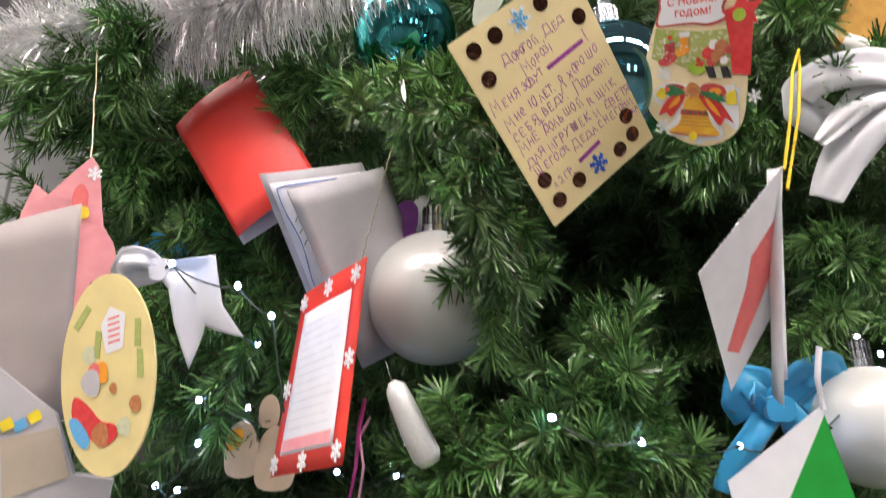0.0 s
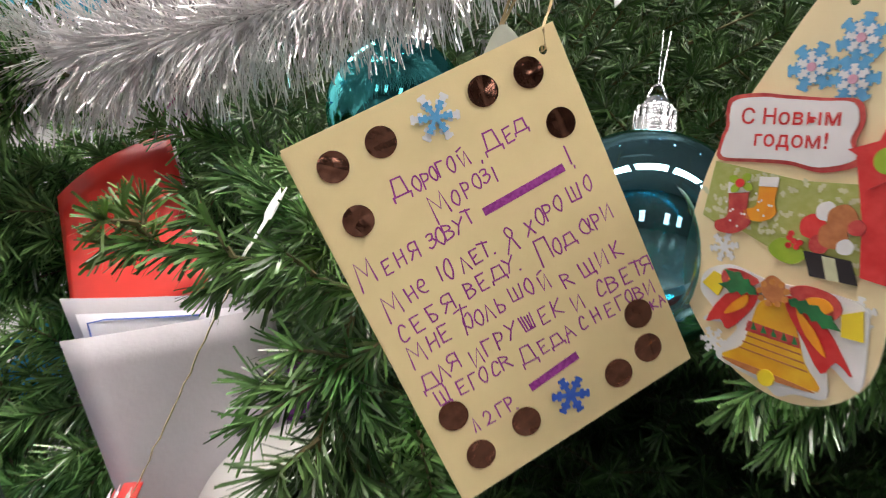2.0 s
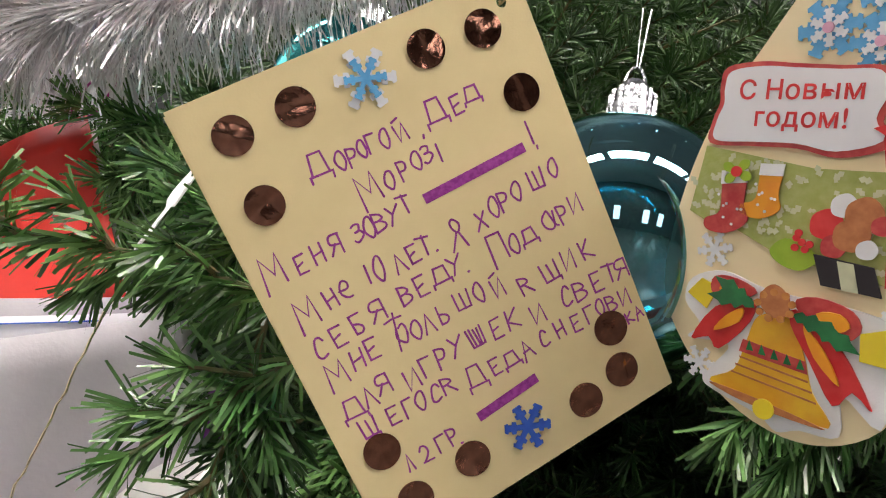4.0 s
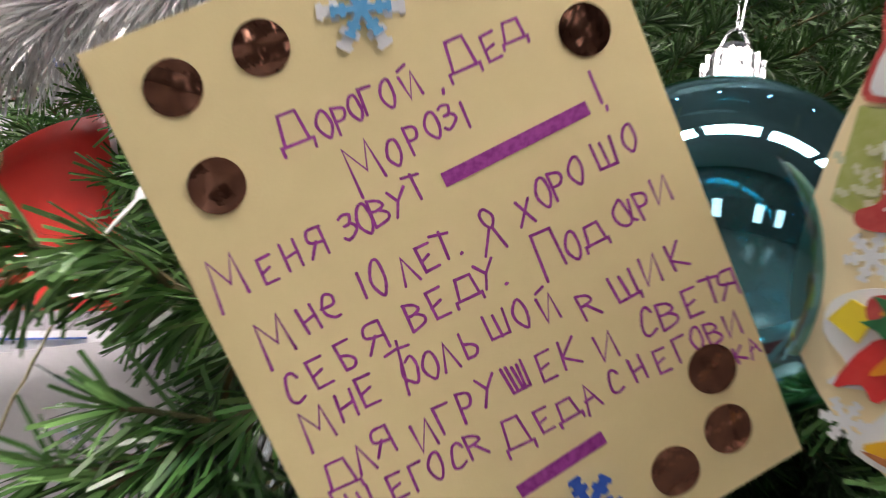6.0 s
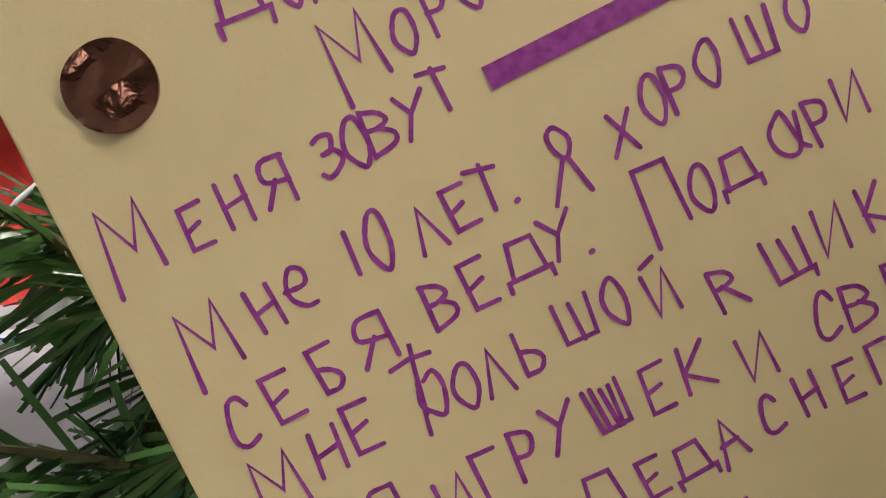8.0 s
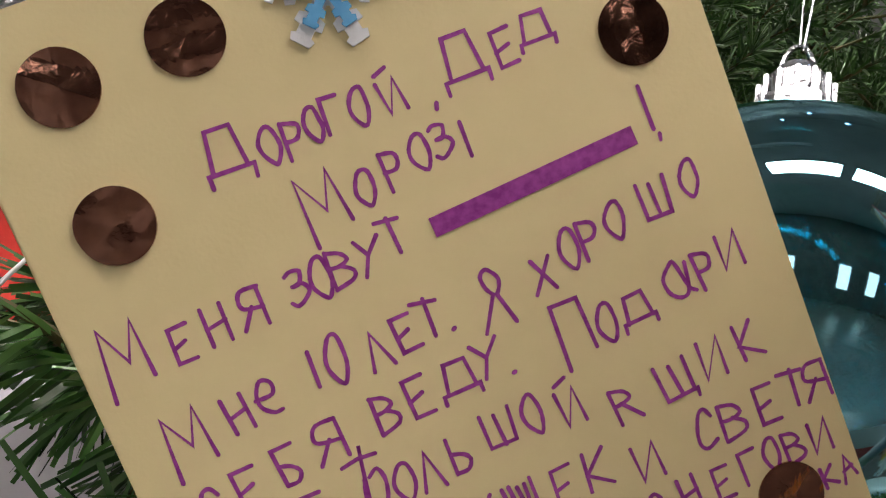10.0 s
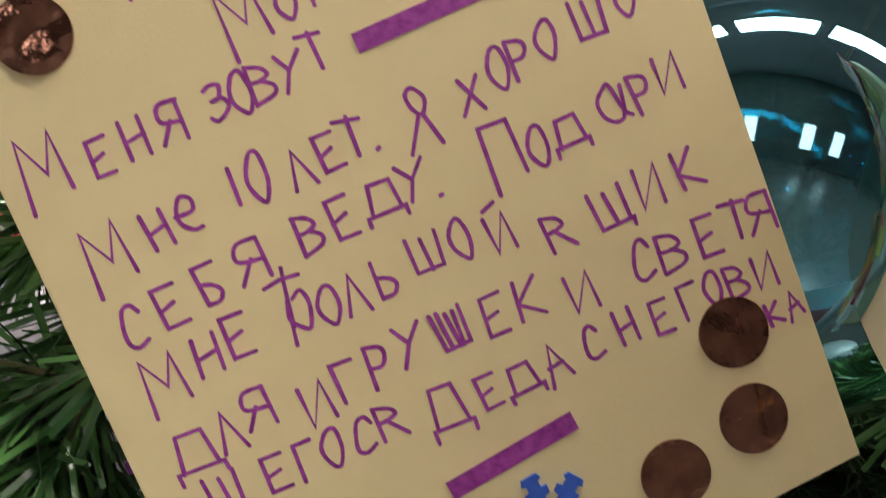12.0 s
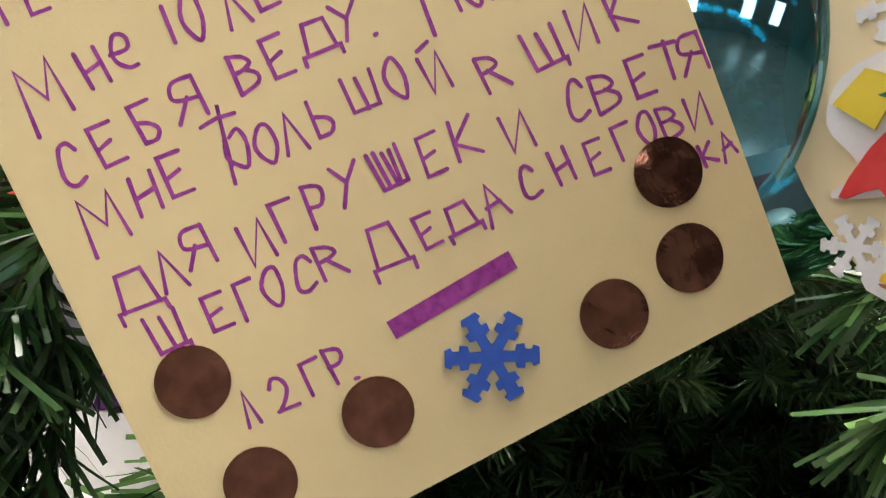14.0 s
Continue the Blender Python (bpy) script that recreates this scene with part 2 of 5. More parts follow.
def lathe(profile, sides=40):
    bm = bmesh.new()
    rings = [[bm.verts.new((r * math.cos(k * math.tau / sides), r * math.sin(k * math.tau / sides), z)) for k in range(sides)] for r, z in profile]
    for x, y in zip(rings, rings[1:]):
        for k in range(sides):
            bm.faces.new((x[k], x[(k + 1) % sides], y[(k + 1) % sides], y[k]))
    bmesh.ops.remove_doubles(bm, verts=bm.verts[:], dist=1e-5)
    bmesh.ops.recalc_face_normals(bm, faces=bm.faces[:])
    return bm


def block(sx, sy, sz, x=0, y=0, z=0, bevel=0.0):
    bm = bmesh.new()
    bmesh.ops.create_cube(bm, size=1, matrix=Matrix.Translation((x, y, z)) @ Matrix.Diagonal((sx, sy, sz, 1)))
    if bevel:
        bmesh.ops.bevel(bm, geom=bm.edges[:], offset=bevel, segments=2, affect="EDGES")
    return bm


def flake_outline(r, w=0.13, barb=True):
    """The outline of a six-armed paper snowflake."""
    out = []
    for k in range(6):
        a = k * math.tau / 6 + math.pi / 6
        d, s = Vector((math.cos(a), math.sin(a))), Vector((-math.sin(a), math.cos(a)))
        half = w * r
        side = [(0.24, half * 0.85), (0.48, half * 0.8), (0.52, half * 1.75), (0.68, half * 1.85), (0.70, half), (0.84, half), (0.88, half * 1.6), (1.0, half * 1.25)] if barb else [(0.3, half), (0.95, half)]
        out += [d * (q * r) - s * h for q, h in side] + [d * (q * r) + s * h for q, h in reversed(side)]
    return [tuple(p) for p in out]


def at_xy(points, x, y, turn=0.0, k=1.0):
    c, s = math.cos(radians(turn)) * k, math.sin(radians(turn)) * k
    return [(x + px * c - py * s, y + px * s + py * c) for px, py in points]


def disc(r, n=24, x=0.0, y=0.0, sx=1.0):
    return [(x + sx * r * math.cos(k * math.tau / n), y + r * math.sin(k * math.tau / n)) for k in range(n)]


def strokes(lines, width, z, seed=0):
    """Pen strokes: each line one ribbon with round ends and a slightly uneven width, a hair above the paper."""
    rnd = random.Random(seed)
    bm = bmesh.new()
    for n, line in enumerate(lines):
        pts = [Vector(p) for p in line]
        d0, d1 = (pts[1] - pts[0]).normalized(), (pts[-1] - pts[-2]).normalized()
        path = [(pts[0] - d0 * width / 2 * math.cos(radians(a)), abs(math.sin(radians(a)))) for a in (12, 35, 60)]
        path += [(p, 1.0) for p in pts]
        path += [(pts[-1] + d1 * width / 2 * math.cos(radians(a)), abs(math.sin(radians(a)))) for a in (60, 35, 12)]
        rails = []
        for i, (p, k) in enumerate(path):
            a, b = path[max(i - 1, 0)][0], path[min(i + 1, len(path) - 1)][0]
            before, after = (p - a), (b - p)
            d = (before.normalized() + after.normalized())
            d = d.normalized() if d.length > 0.2 else (after if after.length > 1e-8 else before).normalized()
            side = Vector((-d.y, d.x))
            miter = 1.0
            if before.length > 1e-8 and after.length > 1e-8:
                miter = min(1.5, 1 / max(0.5, abs(side.dot(Vector((-after.y, after.x)).normalized()))))
            w = width / 2 * k * miter * rnd.uniform(0.86, 1.12)
            h = z + n * 2.5e-6
            rails.append((bm.verts.new((p.x - side.x * w, p.y - side.y * w, h)), bm.verts.new((p.x + side.x * w, p.y + side.y * w, h))))
        for (a, b), (c, d) in zip(rails, rails[1:]):
            bm.faces.new((a, c, d, b))
    return bm


# ---- the hall: floor, walls, ceiling with light panels ----
def wall(name, sx, sy, sz, x, y, z, label, mat=HALLM):
    return tagged(part(name, block(sx, sy, sz, x, y, z), mat, None), label, "wall", kind="structure")


tagged(part("floor", block(11, 13, 0.1, 0.5, 0.5, -0.05), FLOORM, None), "polished dark grey stone floor of the hall", "floor", kind="structure")
tagged(part("ceiling", block(11, 13, 0.1, 0.5, 0.5, 4.75), CEILM, None), "plain light grey ceiling of the hall", "ceiling", kind="structure")
wall_w = wall("wall_west", 0.2, 13, 4.7, -3.4, 0.5, 2.35, "pale grey panelled wall behind the tree", WALLM)
wall("wall_east", 0.2, 13, 4.7, 6.1, 0.5, 2.35, "dark stone-clad plain wall of the hall")
wall("wall_north", 9.3, 0.2, 4.7, 1.35, 6.9, 2.35, "dark stone-clad plain wall of the hall")
wall("wall_south", 9.3, 0.2, 4.7, 1.35, -5.9, 2.35, "dark stone-clad plain wall of the hall")
for k in range(10):
    part("panel_joint", block(0.012, 0.03, 4.4, -3.296, -4.5 + 1.15 * k, 2.3), JOINT, wall_w, "grey vertical panel joint")
for z in (1.0, 2.15, 3.3):
    part("panel_joint", block(0.01, 12.0, 0.02, -3.296, 0.5, z), JOINT, wall_w, "grey horizontal panel joint")
strip = thing("light_strip", pose(-2.9, 2.35, 0), "thin vertical green light tube on a slim pole", "light strip")
part("pole", tube([(0.05, 0, 0), (0.05, 0, 4.5)], 0.02), JOINT, strip)
part("tube", tube([(0, -0.06, 2.3), (0, -0.06, 2.75), (0, -0.06, 3.2)], 0.012), GREEN_TUBE, strip, "glowing green tube")
part("base", block(0.3, 0.3, 0.03, 0.05, 0, 0.015, 0.004), JOINT, strip)


def ceiling_panel():
    lamp = thing("ceiling_light", pose(0, 0, 4.66), "flat white rectangular ceiling light panel", "ceiling light", "ceiling lights")
    part("frame", block(1.58, 0.66, 0.05, 0, 0, 0.012, 0.006), CHROME, lamp)
    part("diffuser", block(1.5, 0.58, 0.02, 0, 0, -0.02), PANELM, lamp, "glowing white diffuser")
    return lamp


first_panel = ceiling_panel()
spots = [(-1.75, -1.6), (0.05, -1.6), (1.85, -1.6), (3.65, -1.6), (-2.2, 1.2), (3.4, 2.6), (0.6, 4.8)]
first_panel.matrix_basis = pose(spots[0][0], spots[0][1], 4.66)
for x, y in spots[1:]:
    copy_thing(first_panel, pose(x, y, 4.66))

# lit display windows on the wall opposite the tree
def display_window():
    w = thing("display_window", pose(0, 0, 0), "tall lit shop display window across the hall", "display window", "display windows")
    part("frame", block(0.66, 0.06, 1.36, 0, 0, 0, 0.01), JOINT, w)
    part("pane", block(0.54, 0.02, 1.24, 0, 0.035, 0), WINDOWM, w, "glowing white pane")
    return w


first_window = display_window()
first_window.matrix_basis = pose(-2.4, -5.76, 1.5)
for x in (-0.7, 1.9, 3.4):
    copy_thing(first_window, pose(x, -5.76, 1.5))

# ---- the tree ----
AXIS = Vector((0.2, 1.95, 0.0))
tree = thing("christmas_tree", Matrix.Translation(AXIS), "tall green artificial Christmas tree with plastic needles", "Christmas tree")
part("trunk", tube([(0, 0, 0), (0, 0, 2), (0, 0, 4.35)], [0.06, 0.05, 0.02], 12), BARK, tree, "dark tree pole")
part("stand", lathe([(0.0, 0.0), (0.45, 0.0), (0.45, 0.03), (0.1, 0.06), (0.0, 0.06)], 24), BARK, tree, "dark round foot")


def needle_mesh(name, lines, per_metre, length, width, seed, fold=True, droop=0.0):
    """Flat plastic needles, each a bent strip, along the stems."""
    rng = np.random.default_rng(seed)
    starts, dirs = [], []
    for line in lines:
        pts = np.array([tuple(p) for p in line])
        seg = np.diff(pts, axis=0)
        ln = np.linalg.norm(seg, axis=1)
        n = max(6, int(per_metre * ln.sum()))
        where = np.sort(rng.uniform(0, ln.sum(), n))
        cum = np.r_[0, np.cumsum(ln)]
        k = np.clip(np.searchsorted(cum, where) - 1, 0, len(ln) - 1)
        starts.append(pts[k] + seg[k] * ((where - cum[k]) / ln[k])[:, None])
        dirs.append(seg[k] / ln[k][:, None])
        tip = 26
        starts.append(np.repeat(pts[-1:], tip, 0))
        dirs.append(np.repeat(seg[-1:] / ln[-1], tip, 0))
    p, d = np.concatenate(starts), np.concatenate(dirs)
    n = len(p)
    r = rng.normal(size=(n, 3))
    side = r - d * (r * d).sum(1)[:, None]
    side /= np.linalg.norm(side, axis=1)[:, None]
    a = np.radians(rng.uniform(28, 68, n))[:, None]
    way = d * np.cos(a) + side * np.sin(a)
    way[:, 2] -= droop
    way /= np.linalg.norm(way, axis=1)[:, None]
    L = (length * rng.uniform(0.65, 1.15, n))[:, None]
    r2 = rng.normal(size=(n, 3))
    w = np.cross(way, r2)
    w *= (width / 2 * rng.uniform(0.7, 1.1, n) / np.linalg.norm(w, axis=1))[:, None]
    bend = np.cross(way, w)
    bend *= (L[:, 0] * rng.uniform(-0.16, 0.16, n) / np.linalg.norm(bend, axis=1))[:, None]
    bend[:, 2] -= L[:, 0] * 0.06
    if fold:
        rows = [p - w, p + w, p + way * L * 0.55 - w + bend * 0.25, p + way * L * 0.55 + w + bend * 0.25, p + way * L - w * 0.8 + bend, p + way * L + w * 0.8 + bend]
        quads = [(0, 1, 3, 2), (2, 3, 5, 4)]
    else:
        rows = [p - w, p + w, p + way * L - w * 0.8 + bend, p + way * L + w * 0.8 + bend]
        quads = [(0, 1, 3, 2)]
    q = len(rows)
    verts = np.stack(rows, 1).reshape(-1, 3)
    base = np.arange(n)[:, None] * q
    faces = np.concatenate([base + np.array(f) for f in quads])
    me = bpy.data.meshes.new(name)
    me.from_pydata(verts.tolist(), [], faces.tolist())
    return me


def stems_mesh(name, lines, r):
    bm = bmesh.new()
    for line in lines:
        t = tube(line, [r * (1 - 0.6 * i / (len(line) - 1)) for i in range(len(line))], 5)
        me = bpy.data.meshes.new("scrap")
        t.to_mesh(me)
        t.free()
        bm.from_mesh(me)
        bpy.data.meshes.remove(me)
    me = bpy.data.meshes.new(name)
    bm.to_mesh(me)
    bm.free()
    return me


def frond_lines(seed, length, twigs, twig):
    """A branch along +x with side twigs, a little uneven."""
    rnd = random.Random(seed)
    main = [Vector((length * i / 8, rnd.uniform(-0.008, 0.008), -0.05 * (i / 8) ** 2 * length / 0.4 + rnd.uniform(-0.006, 0.006))) for i in range(9)]
    lines = [main]
    for k in range(twigs):
        f = 0.22 + 0.74 * k / twigs
        i = int(f * 8)
        a = main[i].lerp(main[i + 1], f * 8 - i)
        turn = radians(rnd.uniform(35, 65)) * (1 if k % 2 else -1)
        lift = rnd.uniform(-0.45, 0.5)
        L = twig * rnd.uniform(0.6, 1.15) * (1.15 - 0.5 * f)
        d = Vector((math.cos(turn), math.sin(turn), lift)).normalized()
        lines.append([a + d * L * s / 4 + Vector((0.1 * L * (s / 4) ** 2, 0, -0.12 * L * (s / 4) ** 2)) for s in range(5)])
    return lines


FRONDS = []
for k in range(7):
    ls = frond_lines(10 + k, 0.46, 10, 0.17)
    FRONDS.append((stems_mesh("branch", ls, 0.0028), needle_mesh("needles", ls, 1000, 0.034, 0.0025, 50 + k)))
INNER = []
for k in range(4):
    ls = frond_lines(60 + k, 0.46, 9, 0.17)
    INNER.append((stems_mesh("branch", ls, 0.0028), needle_mesh("needles", ls, 760, 0.036, 0.0034, 90 + k, fold=False)))
SPARSE = []
for k in range(4):
    ls = frond_lines(30 + k, 0.75, 12, 0.26)
    SPARSE.append((stems_mesh("branch", ls, 0.004), needle_mesh("needles", ls, 280, 0.048, 0.0055, 80 + k, fold=False)))
for st, nd in FRONDS + INNER + SPARSE:
    st.materials.append(STEM)
    nd.materials.append(NEEDLE)


def add_branch(pair, m):
    b = new("branch", pair[0])
    b.parent = tree
    b.matrix_basis = m
    n = new("needles", pair[1])
    n.parent = b
    n["kind"] = "stuff"
    return b


def tree_radius(z):
    return 1.1 + 0.12 * (2.0 - z) if z < 2.3 else max(0.03, 1.064 * (4.4 - z) / 2.1)


# space kept free of needles (centre, radius): round what hangs outside, and gaps, some hollowed out for shade
FREE = [((0.12, 0.60, 1.87), 0.13), ((0.25, 0.58, 1.94), 0.10), ((0.19, 0.66, 1.95), 0.09), ((-0.06, 0.86, 2.145), 0.105), ((-0.02, 0.78, 1.72), 0.09),
        ((-0.26, 0.80, 1.93), 0.11), ((-0.13, 0.72, 1.80), 0.11), ((-0.13, 0.70, 1.64), 0.10), ((-0.34, 0.69, 1.62), 0.09), ((-0.42, 0.71, 1.74), 0.10),
        ((-0.27, 0.74, 1.70), 0.07), ((0.30, 0.65, 1.68), 0.12), ((0.48, 0.70, 1.90), 0.09), ((0.40, 0.80, 1.58), 0.10), ((0.50, 0.82, 1.58), 0.08), ((0.16, 0.70, 1.72), 0.12), ((0.2, 0.70, 1.64), 0.09),
        ((-0.45, 0.74, 2.16), 0.09), ((-0.35, 0.75, 2.07), 0.08), ((-0.2, 0.72, 2.11), 0.09), ((-0.05, 0.69, 2.17), 0.09), ((0.08, 0.69, 2.23), 0.08), ((0.22, 1.25, 1.73), 0.15), ((0.32, 1.2, 1.70), 0.11), ((0.15, 1.2, 1.62), 0.08), ((0.42, 1.2, 1.66), 0.10), ((0.30, 1.2, 1.58), 0.10), ((0.40, 1.2, 1.75), 0.09), ((0.19, 1.1, 1.84), 0.09), ((0.29, 1.1, 1.90), 0.11), ((0.37, 1.1, 1.99), 0.09),
        ((-0.70, 1.0, 2.17), 0.12), ((-1.0, 1.3, 2.2), 0.18), ((-1.15, 1.3, 2.42), 0.2), ((-0.43, 0.95, 1.83), 0.08), ((0.25, 1.0, 1.66), 0.11), ((0.17, 1.0, 1.67), 0.09), ((0.33, 1.0, 1.66), 0.09)]


def blocked(p):
    return any((p.x - c[0]) ** 2 + (p.z - c[2]) ** 2 < r * r and p.y < c[1] + r * 0.9 for c, r in FREE)


rnd = random.Random(5)
count = 0
z = 1.2
while z < 2.65:
    for k in range(19):
        az = radians(-90 + (-62 + 124 * (k + rnd.uniform(-0.4, 0.4) + (0.5 if int(z * 10) % 2 else 0)) / 18))
        zz = z + rnd.uniform(-0.05, 0.05)
        for layer in (0.0, 0.24, 0.46):
            R = tree_radius(zz) - layer + rnd.uniform(-0.06, 0.04)
            m = Matrix.Translation((0, 0, zz)) @ Matrix.Rotation(az + rnd.uniform(-0.12, 0.12), 4, "Z") @ Matrix.Translation((R - 0.46, 0, 0)) @ Matrix.Rotation(rnd.uniform(-0.25, 0.3), 4, "Y") @ Matrix.Rotation(rnd.uniform(-0.5, 0.5), 4, "X")
            if any(blocked(AXIS + m @ Vector((s, side, 0))) for s in (0.28, 0.38, 0.46) for side in (-0.08, 0, 0.08)):
                m = m @ Matrix.Translation((-0.2, 0, 0))
                if any(blocked(AXIS + m @ Vector((s, 0, 0))) for s in (0.38, 0.46)):
                    continue
            add_branch(INNER[rnd.randrange(4)] if layer else FRONDS[rnd.randrange(7)], m)
            count += 1
    z += 0.175
# the dense dark inside round the pole
for k in range(60):
    m = Matrix.Translation((0, 0, 1.0 + 1.7 * k / 60)) @ Matrix.Rotation(k * 2.39996, 4, "Z") @ Matrix.Rotation(rnd.uniform(-0.3, 0.2), 4, "Y")
    add_branch(SPARSE[k % 4], m)
# the rest of the tree, out towards its back, foot and top
for k in range(150):
    zz = 0.35 + 3.95 * (k / 150)
    az = k * 2.39996
    if 1.0 < zz < 2.9 and math.sin(az) < -0.42:
        continue
    R = tree_radius(zz)
    L = min(0.75, R)
    m = Matrix.Translation((0, 0, zz)) @ Matrix.Rotation(az, 4, "Z") @ Matrix.Translation((R - L, 0, 0)) @ Matrix.Rotation(rnd.uniform(-0.15, 0.3), 4, "Y") @ Matrix.Diagonal((L / 0.75, 1, 1, 1))
    add_branch(SPARSE[k % 4], m)


def sprig(base, tip, seed, twigs=5, twig=0.08, per=2100, width=0.0023, length=0.032, bow=0.02, mat=NEEDLE_LIT, droop=0.0):
    """One branch end reaching out of the tree, from base to tip."""
    rnd = random.Random(seed)
    a, b = Vector(base) - AXIS, Vector(tip) - AXIS
    L = (b - a).length
    d = (b - a).normalized()
    s1 = d.cross(Vector((0, 0, 1))).normalized() if abs(d.z) < 0.95 else Vector((1, 0, 0))
    s2 = s1.cross(d)
    main = [a.lerp(b, i / 8) + Vector((0, 0, bow * 4 * (i / 8) * (1 - i / 8))) + s1 * rnd.uniform(-0.003, 0.003) for i in range(9)]
    lines = [main]
    for k in range(twigs):
        i = 1 + int(6 * k / twigs)
        ang = rnd.uniform(0, math.tau)
        out = (d * 0.8 + (s1 * math.cos(ang) + s2 * math.sin(ang)) * 0.8).normalized()
        l = twig * rnd.uniform(0.6, 1.1)
        lines.append([main[i] + out * l * j / 4 - Vector((0, 0, 0.1 * l * (j / 4) ** 2)) for j in range(5)])
    br = link("branch", stems_mesh("branch", lines, 0.002), STEM, tree)
    nd = link("needles", needle_mesh("needles", lines, per, length, width, seed, droop=droop), mat, br)
    nd["kind"] = "stuff"
    return br


REACH_MIDDLE = [(0.06, 0.73, 1.95, -0.05, 0.70, 1.96), (0.06, 0.73, 1.83, 0.05, 0.70, 1.64), (0.08, 0.77, 1.79, 0.05, 0.7, 1.68),
                (0.24, 0.86, 1.49, 0.07, 0.72, 1.57), (0.14, 0.87, 1.46, 0.03, 0.73, 1.54), (0.205, 0.77, 1.60, 0.20, 0.745, 1.655), (0.28, 0.84, 1.54, 0.21, 0.74, 1.58), (0.03, 0.78, 1.92, -0.01, 0.72, 1.87)]
REACH_SIDES = [(0.43, 0.75, 1.92, 0.27, 0.7, 1.86), (0.53, 0.75, 2.08, 0.4, 0.66, 2.04), (0.61, 0.78, 1.98, 0.46, 0.68, 1.97), (0.58, 0.85, 1.8, 0.46, 0.79, 1.8), (0.58, 0.88, 1.72, 0.43, 0.8, 1.68),
               (-0.34, 0.73, 2.06, -0.42, 0.70, 1.98), (-0.38, 0.74, 2.0, -0.56, 0.72, 1.97), (-0.35, 0.82, 1.95, -0.54, 0.8, 1.94), (-0.38, 0.86, 1.95, -0.42, 0.78, 1.88), (-0.24, 0.91, 1.77, -0.25, 0.85, 1.67),
               (-0.24, 0.9, 1.8, -0.36, 0.84, 1.82), (-0.14, 0.81, 2.04, -0.22, 0.8, 1.99)]
for k, q in enumerate(REACH_MIDDLE + REACH_SIDES):
    sprig(q[:3], q[3:], 200 + k, twigs=5, droop=0.5 if k == 8 else 0.0)
REACH_LOW = [(0.12, 0.80, 1.50, 0.0, 0.70, 1.52), (0.20, 0.82, 1.52, 0.10, 0.70, 1.56), (0.30, 0.85, 1.50, 0.20, 0.72, 1.53), (0.05, 0.80, 1.46, -0.02, 0.71, 1.50), (0.18, 0.80, 1.46, 0.14, 0.70, 1.50),
             (0.10, 0.78, 1.98, -0.02, 0.71, 1.93), (0.05, 0.76, 1.92, -0.08, 0.69, 1.93), (0.24, 0.84, 1.58, 0.14, 0.73, 1.60)]
for k, q in enumerate(REACH_LOW):
    sprig(q[:3], q[3:], 230 + k, twigs=6, twig=0.09)
REACH_LEFT = [(-0.35, 0.98, 1.75, -0.50, 0.84, 1.76), (-0.30, 0.95, 1.68, -0.42, 0.83, 1.70), (-0.30, 0.95, 1.60, -0.45, 0.84, 1.58), (-0.45, 1.05, 1.90, -0.62, 0.90, 1.88),
              (-0.40, 1.0, 1.62, -0.60, 0.90, 1.66), (-0.42, 1.0, 1.78, -0.62, 0.92, 1.78), (-0.20, 0.98, 1.70, -0.30, 0.86, 1.62), (-0.40, 0.80, 2.05, -0.45, 0.77, 2.19), (-0.22, 0.98, 1.80, -0.33, 0.86, 1.76),
              (-0.30, 1.0, 1.98, -0.36, 0.89, 1.97), (-0.25, 1.0, 2.02, -0.30, 0.89, 2.03), (-0.40, 1.0, 2.0, -0.45, 0.90, 1.99), (-0.33, 1.0, 1.93, -0.42, 0.89, 1.93), (-0.38, 1.02, 2.0, -0.52, 0.92, 2.06), (-0.42, 1.05, 2.05, -0.58, 0.95, 2.02), (-0.30, 0.95, 2.08, -0.38, 0.88, 2.04)]
for k, q in enumerate(REACH_LEFT):
    sprig(q[:3], q[3:], 260 + k, twigs=7, twig=0.11, per=1500)
# the sprigs beside the letter, and their yellowed end
sprig((0.045, 0.60, 1.850), (-0.074, 0.563, 1.846), 301, twigs=4, twig=0.03, per=1350, width=0.0020, bow=0.004, length=0.024, droop=0.8)
# Sprigs in the darker needle green have the shade here put into their colour.
sprig((0.03, 0.62, 1.865), (0.045, 0.60, 1.715), 302, twigs=5, twig=0.035, per=1400, width=0.0019, bow=0.0, length=0.026, droop=0.2, mat=NEEDLE)
sprig((0.055, 0.615, 1.83), (0.008, 0.590, 1.772), 304, twigs=4, twig=0.03, per=1300, width=0.0019, length=0.025, bow=0.0, droop=0.3)
sprig((0.065, 0.650, 1.760), (0.030, 0.615, 1.705), 305, twigs=4, twig=0.03, per=1400, width=0.0019, length=0.025, bow=0.0, droop=0.3, mat=NEEDLE)
sprig((0.080, 0.660, 1.745), (0.050, 0.635, 1.690), 306, twigs=5, twig=0.035, per=1700, width=0.0019, length=0.026, bow=0.0, droop=0.2, mat=NEEDLE)
sprig((0.055, 0.645, 1.810), (0.028, 0.630, 1.735), 307, twigs=5, twig=0.035, per=1700, width=0.0019, length=0.026, bow=0.0, droop=0.2, mat=NEEDLE)
sprig((0.030, 0.680, 1.930), (-0.030, 0.650, 1.902), 308, twigs=5, twig=0.035, per=1300, width=0.0019, length=0.025, bow=0.0, droop=0.2)
sprig((0.020, 0.660, 1.898), (-0.045, 0.640, 1.880), 309, twigs=5, twig=0.03, per=1400, width=0.0019, length=0.025, bow=0.0, droop=0.3, mat=NEEDLE)
sprig((-0.066, 0.566, 1.846), (-0.082, 0.548, 1.856), 303, twigs=3, twig=0.020, per=1500, width=0.0018, length=0.018, mat=NEEDLE_TIP, bow=0.0)

